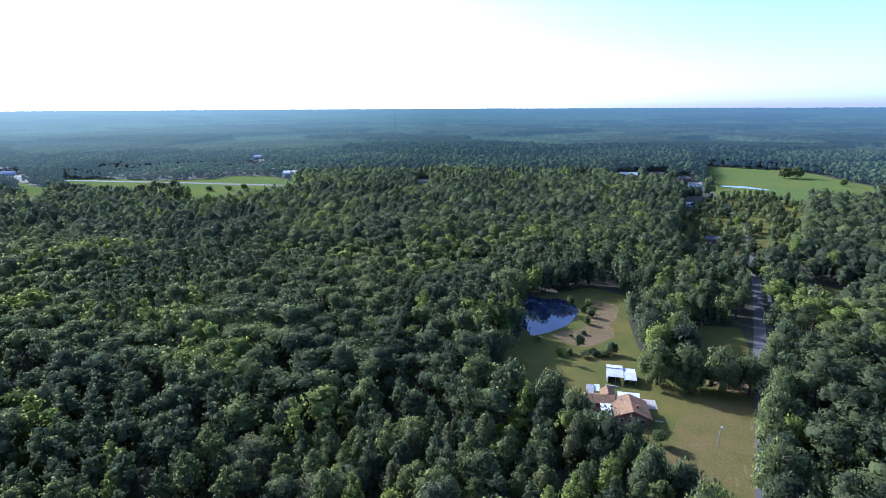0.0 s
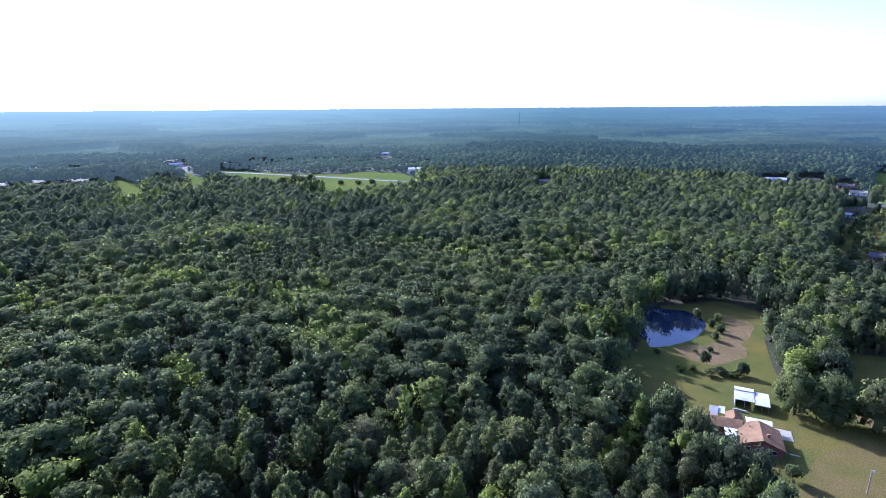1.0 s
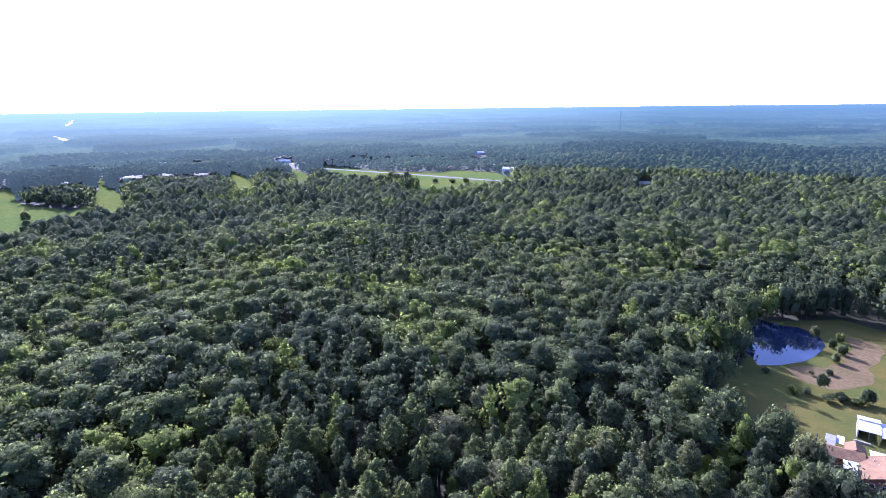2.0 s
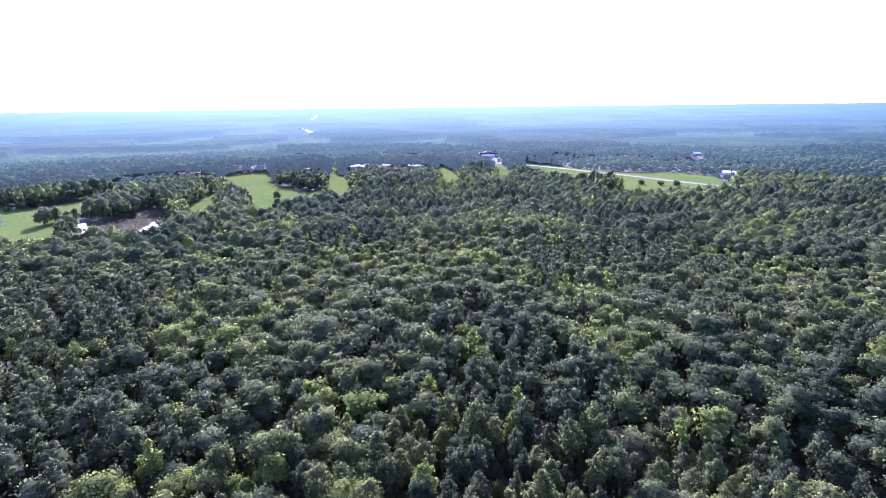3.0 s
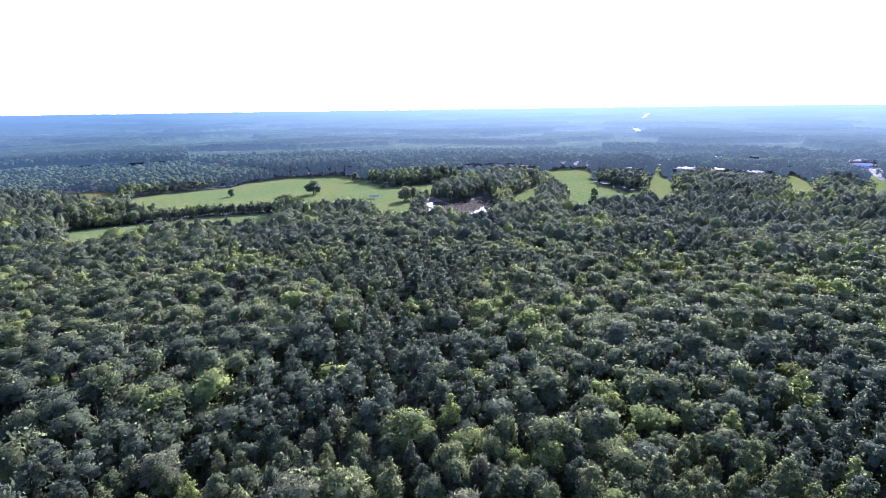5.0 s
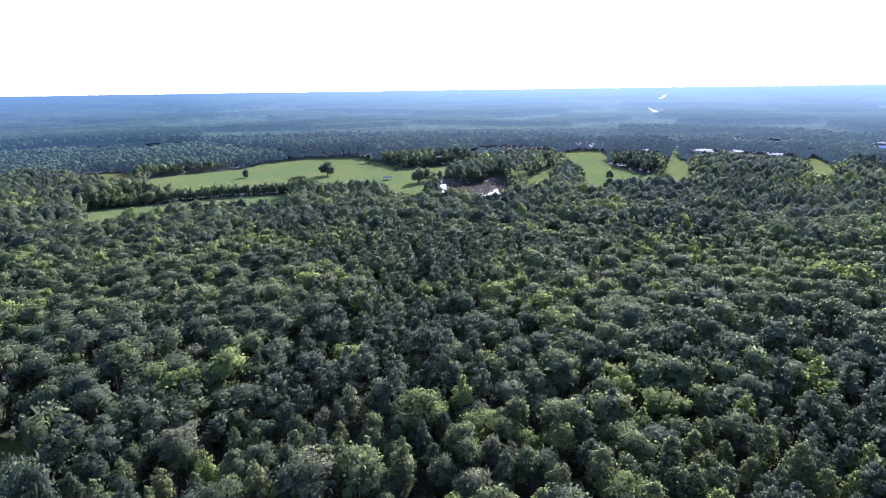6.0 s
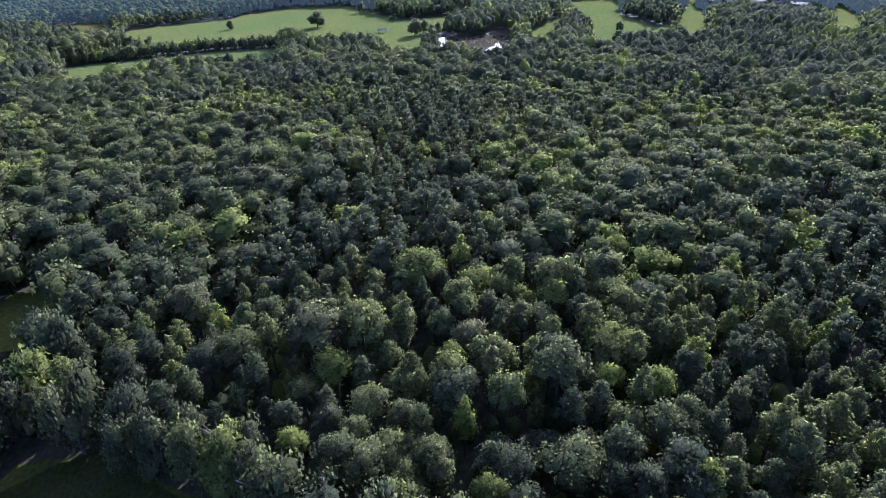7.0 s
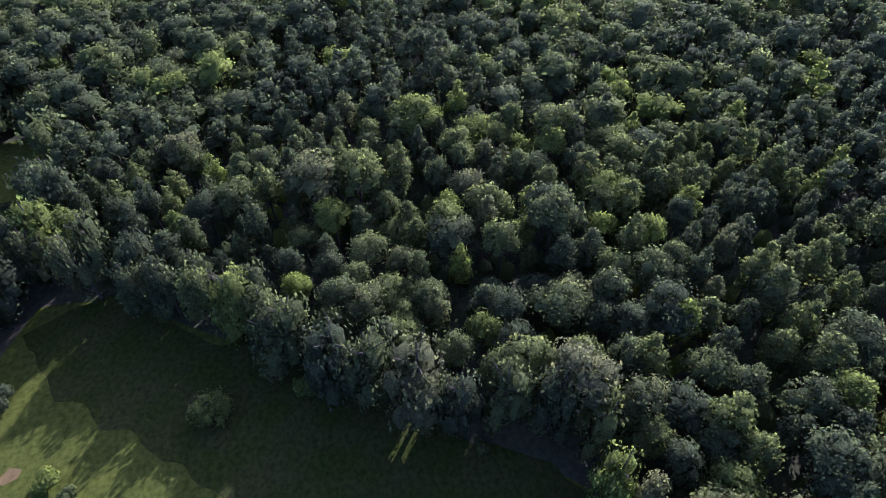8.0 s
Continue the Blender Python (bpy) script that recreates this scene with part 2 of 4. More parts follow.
WEST_FIELD = [(-604, -181), (-635, -181), (-663, -162), (-680, -122), (-692, -92), (-729, -70), (-769, -20), (-764, 50), (-728, 62), (-669, 76), (-631, 97), (-640, 140), (-661, 175), (-672, 221), (-652, 215), (-625, 187), (-606, 160), (-573, 135), (-522, 108), (-450, 84), (-406, 71), (-427, 54), (-487, 31), (-473, 10), (-490, -9), (-530, -18), (-530, -38), (-522, -92), (-512, -126), (-530, -160)]
SOUTH_FIELD = [(-469, -187), (-478, -174), (-485, -144), (-502, -90), (-506, -37), (-510, -32), (-422, -26), (-400, -34), (-407, -61), (-406, -103), (-387, -116), (-380, -130), (-373, -137), (-391, -155)]
WEST_POND = [(-487, 99), (-509, 108), (-515, 120), (-506, 129), (-510, 142), (-514, 158), (-506, 176), (-481, 172), (-386, 133), (-376, 117), (-403, 104), (-407, 88)]
TAN_CLEARING = [(-708, -274), (-701, -225), (-638, -193), (-560, -180), (-580, -225), (-640, -258)]
FAR_FIELD = [(-661, 2403), (-441, 2390), (-454, 2071), (-516, 1928)]
BELT = [(-510, -32), (-506, -37), (-502, -90), (-485, -144), (-478, -174), (-500, -165), (-512, -126), (-522, -92), (-530, -38), (-530, -18)]
OPEN = [BELT, TAN_CLEARING, HOME, MEADOW, GLADE, EAST_FIELD, EAST_GLADE, SIDE_GLADE, AIRFIELD, PATCH_A, PATCH_B, PATCH_C, PATCH_D, PATCH_E, WEST_FIELD, SOUTH_FIELD, WEST_POND]

# buildings among the woods, with the width and length of the gap in the trees before them
CLEAR = [(-565, 125, 4, 55), (-540, 174, 6, 60), (-963, 791, 13, 130), (-768, 653, 9, 130), (-893, 791, 12, 130), (-717, 678, 9, 130), (-773, 598, 12, 100), (-604, 754, 16, 130), (-210, 748, 12, 40),
         (-25, 656, 8, 85), (-339, 1002, 10, 150), (-449, 1122, 9, 150), (182, 358, 3, 14), (225, 498, 5, 50), (136, 293, 4, 26),
         (243, 721, 15, 120), (280, 720, 14, 120), (297, 674, 10, 120), (288, 625, 10, 120)]

# ---- ground ----


def land(r):
    """Height of the plain: level, then gently rising towards the far ridges."""
    s = np.clip((np.asarray(r, dtype=float) - 2300) / 2600, 0, 1)
    return 56 * s * s * (3 - 2 * s)


def ring_sheet(radii, angles, height):
    """Vertices and quads of a sheet of rings round the middle."""
    r, a = np.meshgrid(radii, angles, indexing="ij")
    x, y = -r * np.sin(a), r * np.cos(a)
    v = np.stack([x, y, height(x, y, r)], -1).reshape(-1, 3)
    n, k = len(radii), len(angles)
    i, j = np.meshgrid(np.arange(n - 1), np.arange(k - 1), indexing="ij")
    q = np.stack([i * k + j, i * k + j + 1, (i + 1) * k + j + 1, (i + 1) * k + j], -1).reshape(-1, 4)
    return v, q


radii = np.concatenate([[0.5], np.geomspace(20, 4980, 60)])
v, q = ring_sheet(radii, np.linspace(0, 2 * math.pi, 181), lambda x, y, r: land(r))
tagged(new("ground", quads_mesh("ground", v, q[:, ::-1], [FLOOR])), "dark leaf-littered forest floor of the wooded plain", "ground", kind="structure")

# the far woods, out to the skyline
rng = np.random.default_rng(5)


FAR_EDGE = 1150
FAR_ROADS = [((-1450, 982), (-2060, 1302), 20), ((-2500, 1640), (-3150, 2130), 17)]


def near_open(x, y, reach):
    """Places within a distance of open ground."""
    out = np.zeros(np.shape(x), dtype=bool)
    for k in range(8):
        dx, dy = reach * math.cos(k * math.pi / 4), reach * math.sin(k * math.pi / 4)
        for poly in OPEN:
            out |= inside(poly, x + dx, y + dy)
    return out


def stand_map(x, y):
    """The far woods grow in stands: for each place its height beside the usual one, and its tone (0 dark pine, 1 pale young growth)."""
    x, y = np.asarray(x, dtype=float), np.asarray(y, dtype=float)
    sx = x + 70 * np.sin(y / 190 + 1.3) + 30 * np.sin(y / 67 + x / 91)
    sy = y + 70 * np.sin(x / 210 + 0.4) + 30 * np.sin(x / 73 - y / 83)
    size = 240.0
    cx, cy = np.floor(sx / size), np.floor(sy / size)
    best, kind = np.full(x.shape, 1e9), np.zeros(x.shape)
    for i in (-1, 0, 1):
        for j in (-1, 0, 1):
            a, b, c = [np.mod(np.sin((cx + i) * p + (cy + j) * q) * 43758.5453, 1) for p, q in ((12.9898, 78.233), (39.346, 11.135), (73.156, 52.235))]
            d = np.hypot(sx - (cx + i + a) * size, sy - (cy + j + b) * size)
            kind = np.where(d < best, c, kind)
            best = np.minimum(d, best)
    r, turn = np.hypot(x, y), np.degrees(np.arctan2(-x, y))
    young = (r > 770 + 5 * np.abs(turn - 78)) & (r < 1330 + 60 * np.sin(turn / 4)) & (turn > 60) & (turn < 101)
    kind = np.where(young, np.where(kind > 0.86, 0.5, 0.05), kind)
    height = np.select([kind < 0.22, kind < 0.36, kind < 0.7], [-9.0, -4.5, 0.0], 3.0)
    tone = np.select([kind < 0.22, kind < 0.36, kind < 0.7], [0.85, 0.62, 0.40], 0.12)
    return height, tone


def far_canopy(x, y, r):
    lump = np.zeros(x.shape)
    cx, cy = np.floor(x / 7.0), np.floor(y / 7.0)
    for i in (-1, 0, 1):
        for j in (-1, 0, 1):
            a = np.sin((cx + i) * 12.9898 + (cy + j) * 78.233) * 43758.5453
            b = np.sin((cx + i) * 39.346 + (cy + j) * 11.135) * 24634.6345
            a, b = a - np.floor(a), b - np.floor(b)
            d = np.hypot(x - (cx + i + a) * 7.0, y - (cy + j + b) * 7.0)
            lump = np.maximum(lump, (0.55 + 0.45 * a) * np.sqrt(np.clip(1 - (d / (5.0 + 2.0 * b)) ** 2, 0, 1)))
    open_ground = inside(FAR_FIELD, x, y)
    for a, b, wide in FAR_ROADS:
        dx, dy = b[0] - a[0], b[1] - a[1]
        t = np.clip(((x - a[0]) * dx + (y - a[1]) * dy) / (dx * dx + dy * dy), 0, 1)
        open_ground |= np.hypot(x - a[0] - t * dx, y - a[1] - t * dy) < wide
    return land(r) - 3 + (~open_ground & (r > FAR_EDGE - 9)) * (12 + 8 * lump + 1.1 * stand_map(x, y)[0] * np.clip((4900 - r) / 2500, 0.2, 1))


def haze_glow(n, l, shader, near):
    """Paints haze on the far backdrop and crowns: blue emission, stronger towards the sun."""
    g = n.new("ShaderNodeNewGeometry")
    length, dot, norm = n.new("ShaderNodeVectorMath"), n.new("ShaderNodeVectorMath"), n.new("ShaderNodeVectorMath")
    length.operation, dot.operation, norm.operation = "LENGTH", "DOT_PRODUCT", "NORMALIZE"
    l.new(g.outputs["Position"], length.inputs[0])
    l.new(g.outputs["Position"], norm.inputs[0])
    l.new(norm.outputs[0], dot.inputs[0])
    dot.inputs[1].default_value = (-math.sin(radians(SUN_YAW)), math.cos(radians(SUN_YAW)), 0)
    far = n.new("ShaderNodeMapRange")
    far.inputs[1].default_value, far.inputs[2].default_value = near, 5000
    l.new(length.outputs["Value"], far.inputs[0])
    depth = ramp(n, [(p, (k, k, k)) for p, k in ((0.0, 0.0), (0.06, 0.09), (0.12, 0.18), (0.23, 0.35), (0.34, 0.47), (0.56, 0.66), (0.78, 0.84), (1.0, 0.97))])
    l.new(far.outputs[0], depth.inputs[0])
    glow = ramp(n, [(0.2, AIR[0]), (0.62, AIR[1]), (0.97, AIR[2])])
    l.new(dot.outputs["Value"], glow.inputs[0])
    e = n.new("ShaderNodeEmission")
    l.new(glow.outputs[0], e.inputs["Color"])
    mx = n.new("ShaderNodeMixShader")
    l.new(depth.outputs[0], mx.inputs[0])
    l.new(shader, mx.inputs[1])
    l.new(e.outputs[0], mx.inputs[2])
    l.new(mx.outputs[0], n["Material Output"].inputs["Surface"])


def far_material(name, gain, near, grain):
    """Woods far off: leaf colours by stand, with haze painted over as emission."""
    m, n, l, b = material(name, 1.0, 0.0)
    haze_glow(n, l, b.outputs[0], near)
    t = texture(n, l, grain, 6, 0.75)
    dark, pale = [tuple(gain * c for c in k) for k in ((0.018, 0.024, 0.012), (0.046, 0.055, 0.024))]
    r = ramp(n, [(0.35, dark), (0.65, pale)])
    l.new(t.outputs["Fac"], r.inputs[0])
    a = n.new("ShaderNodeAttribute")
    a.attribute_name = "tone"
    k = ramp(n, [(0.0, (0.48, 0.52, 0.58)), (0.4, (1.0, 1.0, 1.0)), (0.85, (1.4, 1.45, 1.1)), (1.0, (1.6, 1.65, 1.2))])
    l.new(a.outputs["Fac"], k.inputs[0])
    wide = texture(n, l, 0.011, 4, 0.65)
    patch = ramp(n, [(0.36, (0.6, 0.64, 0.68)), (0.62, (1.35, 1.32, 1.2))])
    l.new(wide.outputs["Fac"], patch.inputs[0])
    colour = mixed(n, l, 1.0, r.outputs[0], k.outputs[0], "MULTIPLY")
    l.new(mixed(n, l, 1.0, colour, patch.outputs[0], "MULTIPLY"), b.inputs["Base Color"])
    return m


# Emission colours of the painted haze: away from, beside and towards the sun.
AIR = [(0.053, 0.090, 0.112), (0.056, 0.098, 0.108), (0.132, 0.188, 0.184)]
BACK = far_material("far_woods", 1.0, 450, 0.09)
HAZED_CROWN = far_material("hazed_crowns", 1.1, 450, 0.35)
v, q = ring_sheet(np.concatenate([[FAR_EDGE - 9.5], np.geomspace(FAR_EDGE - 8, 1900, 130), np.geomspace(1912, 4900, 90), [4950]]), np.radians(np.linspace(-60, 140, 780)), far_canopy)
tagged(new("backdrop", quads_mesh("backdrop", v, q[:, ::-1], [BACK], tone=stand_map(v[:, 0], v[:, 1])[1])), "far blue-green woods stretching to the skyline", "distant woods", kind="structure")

# fields, ponds and roads
sheet("lawn", HOME, 0.05, LAWN, "sunlit dry grass round the homestead", 8, 3)
sheet("dry_lawn", [(64, 88), (57, 112), (60, 128), (68, 143), (80, 152), (99, 154), (92, 136), (80, 113), (70, 92)], 0.09, DRY, "tan dry grass of the front yard", 5, 3)
for k, (x0, y0, w0, d0, turn) in enumerate(((68, 131, 1.5, 0.4, 0.3), (76, 121, 0.3, 2.2, 0.5), (71, 116, 0.3, 2.0, 0.4), (84, 131, 0.35, 1.6, 0.5), (88, 140, 0.35, 2.2, 0.48), (74, 114, 0.25, 1.6, 0.5))):
    ring = [(x0 + w0 * math.cos(a) * math.cos(turn) + d0 * math.sin(a) * math.sin(turn), y0 - w0 * math.cos(a) * math.sin(turn) + d0 * math.sin(a) * math.cos(turn)) for a in (0, 0.9, 1.8, 2.7, 3.6, 4.5, 5.4)]
    sheet("worn_patch", ring, 0.115 + 0.002 * k, WORN, "pale worn streak in the dry front yard", 0.8, 0.7, "ground")
sheet("meadow", MEADOW, 0.05, MEADOW_GRASS, "green meadow grass in long tree shadows", 8, 3)
# Sheet over the shaded part of the meadow; tree shade painted into its colour.
sheet("shade_litter", [(-86, -52), (-72, -34), (-64, -20), (-55, -8), (-46, 2), (-39, 12), (-33, 22), (-26, 29), (-10, 30), (8, 22), (14, -6), (-10, -12), (-26, -18), (-40, -30), (-50, -42), (-58, -52), (-68, -62), (-80, -68)], 0.09,
      SHADE_LITTER, "leaf litter and thin grass at the wood edge, darkened with painted shade", 2.0, 2.5, "ground")
sheet("bare_earth", [(-51, -62), (-50, -60), (-48, -60.5), (-47.5, -62.5), (-49, -63.5)], 0.09, EARTH, "small worn patch of reddish earth", 2, 1.5, "ground")
sheet("glade", GLADE, 0.05, MEADOW_GRASS, "small grassy glade in the woods", 5, 2)
sheet("glade", EAST_GLADE, 0.05, LAWN, "grassy strip beside the country road", 5, 2)
sheet("glade", SIDE_GLADE, 0.05, LAWN, "grassy gap among trees by the road", 5, 2)
sheet("pasture", EAST_FIELD, 0.06, PASTURE, "bright green pasture with two trees", 15, 5)
sheet("parkland", PARK, 0.05, LAWN, "dry open grass with scattered trees", 12, 6)
sheet("airfield_grass", AIRFIELD, 0.06, PASTURE, "light green grass beside a paved strip", 15, 5)
for k, poly in enumerate((PATCH_A, PATCH_B, PATCH_C, PATCH_D, PATCH_E)):
    sheet("pasture", poly, 0.07 + 0.01 * k, PASTURE, "bright green pasture winding between woods", 12, 6)
sheet("pasture", WEST_FIELD, 0.06, PASTURE, "wide mown pasture with a lone tree", 15, 5)
sheet("pasture", SOUTH_FIELD, 0.06, PASTURE, "narrow green field behind a pine belt", 12, 5)
sheet("water", WEST_POND, 0.10, MUDDY, "muddy pond mirroring the bright sky", 8, 4, "pond")
sheet("water", [(41, 253), (36, 243), (33, 229), (32, 216), (34, 206), (41, 207), (48, 212), (54, 220), (60, 231), (60, 243), (54, 250), (47, 249)], 0.10, WATER, "small dark pond with blue sky reflection", 4, 2, "pond")
sheet("clearing", TAN_CLEARING, 0.06, LAWN, "pale tan grass clearing beside a track", 12, 6)
sheet("water", [(319, 628), (344, 623), (357, 597), (352, 593), (338, 608), (320, 618)], 0.10, MUDDY, "long pale pond at the pasture edge", 8, 3, "pond")
sheet("bare_earth", [(70, 245), (78, 240), (72, 218), (65, 206), (59, 196), (53, 194), (47, 197), (44, 204), (55, 211), (62, 219), (66, 232)], 0.09, EARTH, "bare reddish brown earth behind the pond", 3, 5, "ground")
sheet("driveway", [(80, 182), (96, 180), (106, 172), (103, 160), (90, 160)], 0.09, EARTH, "bare earth drive under the big trees", 4, 2, "driveway")
strip("road", ROAD, 4.4, 0.12, ASPHALT, "narrow grey country road between trees")
strip("verge", [(182, 297), (168, 270), (153, 243)], 1.6, 0.12, CONCRETE, "pale gravel strip along the road edge", "verge")
for a, b, wide in FAR_ROADS:
    lift = float(land(math.hypot(*b)))
    pts = [(a[0] + (b[0] - a[0]) * k / 8, a[1] + (b[1] - a[1]) * k / 8) for k in range(9)]
    far_road = strip("road", pts, wide * 1.2, 0.2, RUNWAY, "pale highway cutting through the far woods")
    for w in far_road.data.vertices:
        w.co.z = 0.3 + float(land(math.hypot(w.co.x, w.co.y)))
sheet("far_field", FAR_FIELD, 0.6, DRY, "pale field far off in the woods", 40, 20)
strip("runway", [(-613, 758), (-583, 748), (-494, 701), (-401, 686), (-333, 675), (-273, 662), (-232, 653), (-178, 644)], 9, 0.12, RUNWAY, "pale paved strip across the grass", "runway")

# ---- trees ----
CUBE_V = np.array([(x, y, z) for z in (-1, 1) for x, y in ((-1, -1), (1, -1), (1, 1), (-1, 1))]) / math.sqrt(3)
CUBE_Q = np.array([(4, 5, 6, 7), (0, 1, 5, 4), (1, 2, 6, 5), (2, 3, 7, 6), (3, 0, 4, 7)])


def rounded_block():
    """A ball of twenty quads, open below."""
    found, quads = {}, []
    faces = [((-1, -1, 1), (2, 0, 0), (0, 2, 0)), ((-1, -1, -1), (2, 0, 0), (0, 0, 2)), ((1, -1, -1), (0, 2, 0), (0, 0, 2)),
             ((1, 1, -1), (-2, 0, 0), (0, 0, 2)), ((-1, 1, -1), (0, -2, 0), (0, 0, 2))]
    for o, u, w in faces:
        o, u, w = np.array(o, dtype=float), np.array(u) / 2, np.array(w) / 2
        ids = [[found.setdefault(tuple(np.round(o + u * i + w * j, 3)), len(found)) for j in range(3)] for i in range(3)]
        quads += [(ids[i][j], ids[i + 1][j], ids[i + 1][j + 1], ids[i][j + 1]) for i in range(2) for j in range(2)]
    v = np.array(list(found))
    return v / np.linalg.norm(v, axis=1, keepdims=True), np.array(quads)


BALL_V, BALL_Q = rounded_block()


def dome(rng, sides, rings, pine):
    """A lumpy crown of few quads for a distant tree."""
    t = np.radians(np.linspace(-28, 74, rings + 1) if rings > 1 else [-8, 54])
    a = np.arange(sides) * 2 * math.pi / sides + rng.random()
    rad = (2.9 if pine else 3.6) * np.cos(t)[:, None] * rng.uniform(0.74, 1.24, (rings + 1, sides))
    z = (10.8 if pine else 11.4) + (5.2 if pine else 4.3) * np.sin(t)[:, None] + rng.uniform(-0.6, 0.6, (rings + 1, sides))
    v = np.stack([rad * np.cos(a), rad * np.sin(a), z], -1).reshape(-1, 3)
    q = [(r * sides + i, r * sides + (i + 1) % sides, (r + 1) * sides + (i + 1) % sides, (r + 1) * sides + i) for r in range(rings) for i in range(sides)]
    top = rings * sides
    q += [(top, top + i, top + i + 1, top + i + 2) for i in range(1, sides - 1, 2)]
    n = unit(unit((v - (0, 0, 9.8)) * (1, 1, 0.9)) + rng.normal(0, 0.2, v.shape))
    return v, np.array(q), n


def unit(v):
    return v / np.maximum(np.linalg.norm(v, axis=-1, keepdims=True), 1e-9)


def crown(rng, pine, lobes, leaves, size, fine=False):
    """Leaf clumps of a tree about 17 m high: lobes with leaf sprays on them round dark hearts. Gives vertices, quads and rounded normals."""
    if pine:
        z = np.linspace(7.0, 16.2, lobes)
        reach = np.interp(z, [7, 10, 14, 16.2], [1.7, 2.4, 1.6, 0.2])
        a = np.arange(lobes) * 2.4 + rng.random(lobes)
        k = rng.uniform(0.45, 1.0, lobes)
        c = np.stack([np.cos(a) * reach * k, np.sin(a) * reach * k, z + rng.normal(0, 0.4, lobes)], 1)
        r = np.interp(z, [7, 12, 16.2], [1.5, 1.6, 0.9]) * rng.uniform(0.8, 1.15, lobes)
        middle = np.array([0, 0, 9.5])
    else:
        d = rng.normal(size=(lobes, 3))
        d[:, 2] = np.abs(d[:, 2]) * 1.25 - 0.4
        d = unit(d)
        c = d * np.array([2.9, 2.9, 3.3]) * rng.uniform(0.75, 1.0, (lobes, 1)) + (0, 0, 11.0)
        r = rng.uniform(1.0, 2.2, lobes)
        middle = np.array([0, 0, 10.0])
    if fine:
        r = r * (0.72 if pine else 0.78)
    if lobes == 1:
        c, r = np.array([[0, 0, 11.6 if pine else 11.9]]), np.array([2.9 if pine else 3.4])
    elif not pine or fine:
        c[0], r[0] = (0, 0, 11.4), 2.7 if not pine else 1.9
    pick = rng.choice(lobes, leaves, p=r ** 2 / (r ** 2).sum())
    d = rng.normal(size=(leaves, 3))
    d[:, 2] += 0.45
    d = unit(d)
    tall = np.array([1, 1, 1.25 if pine and lobes == 1 else 0.9])
    p = c[pick] + d * r[pick, None] * rng.uniform(0.8, 1.22, (leaves, 1)) * tall
    nrm = unit(d + rng.normal(0, 0.55, (leaves, 3)))
    u = unit(np.cross(nrm, rng.normal(size=(leaves, 3))))
    w = np.cross(nrm, u)
    s = size * rng.uniform(0.6, 1.35, (leaves, 1))
    corner = [p - u * s, p - w * s * 0.62 + nrm * s * 0.1, p + u * s, p + w * s * 0.62 - nrm * s * 0.15]
    v = np.stack(corner, 1).reshape(-1, 3)
    q = np.arange(leaves * 4).reshape(-1, 4)
    cv, cq = (CUBE_V, CUBE_Q) if lobes > 2 else (BALL_V, BALL_Q)
    size_of = r[:, None, None] * (0.72 if fine else 0.78 if lobes > 2 else 0.95) * rng.uniform(0.82, 1.15, (lobes, len(cv), 1))
    hearts = (cv[None] * size_of * tall + c[:, None]).reshape(-1, 3)
    hq = (cq[None] + (np.arange(lobes) * len(cv))[:, None, None]).reshape(-1, 4) + len(v)
    soft = unit(0.4 * d + 0.32 * nrm + 1.0 * unit(p - middle))
    return (np.concatenate([v, hearts]), np.concatenate([q, hq]),
            np.concatenate([np.repeat(soft, 4, 0), unit(0.35 * np.tile(unit(cv), (lobes, 1)) + unit(hearts - middle))]))


def trunk(rng, pine, sides, limbs):
    """A tapered trunk with limbs."""
    vs, qs = [], []

    def tube(a, b, r0, r1):
        a, b = np.array(a, dtype=float), np.array(b, dtype=float)
        d = unit(b - a)
        u = unit(np.cross(d, (0.3, 1, 0.1)))
        w = np.cross(d, u)
        base = sum(len(x) for x in vs)
        t = np.arange(sides) * 2 * math.pi / sides
        ring = np.cos(t)[:, None] * u + np.sin(t)[:, None] * w
        vs.append(np.concatenate([a + ring * r0, b + ring * r1]))
        i = np.arange(sides)
        qs.append(np.stack([i, (i + 1) % sides, (i + 1) % sides + sides, i + sides], 1) + base)

    bend = rng.normal(0, 0.25, 2)
    tube((0, 0, -0.3), (bend[0] * 0.5, bend[1] * 0.5, 6), 0.30, 0.22)
    tube((bend[0] * 0.5, bend[1] * 0.5, 6), (bend[0], bend[1], 14.5), 0.22, 0.06)
    for k in range(limbs):
        z = rng.uniform(6.0, 11.5)
        a = rng.uniform(0, 6.28)
        reach = 1.3 if pine else rng.uniform(1.8, 2.8)
        m = bend * z / 14.5
        tube((m[0], m[1], z), (m[0] + math.cos(a) * reach, m[1] + math.sin(a) * reach, z + (0.5 if pine else 2.2)), 0.11, 0.04)
    return np.concatenate(vs), np.concatenate(qs)


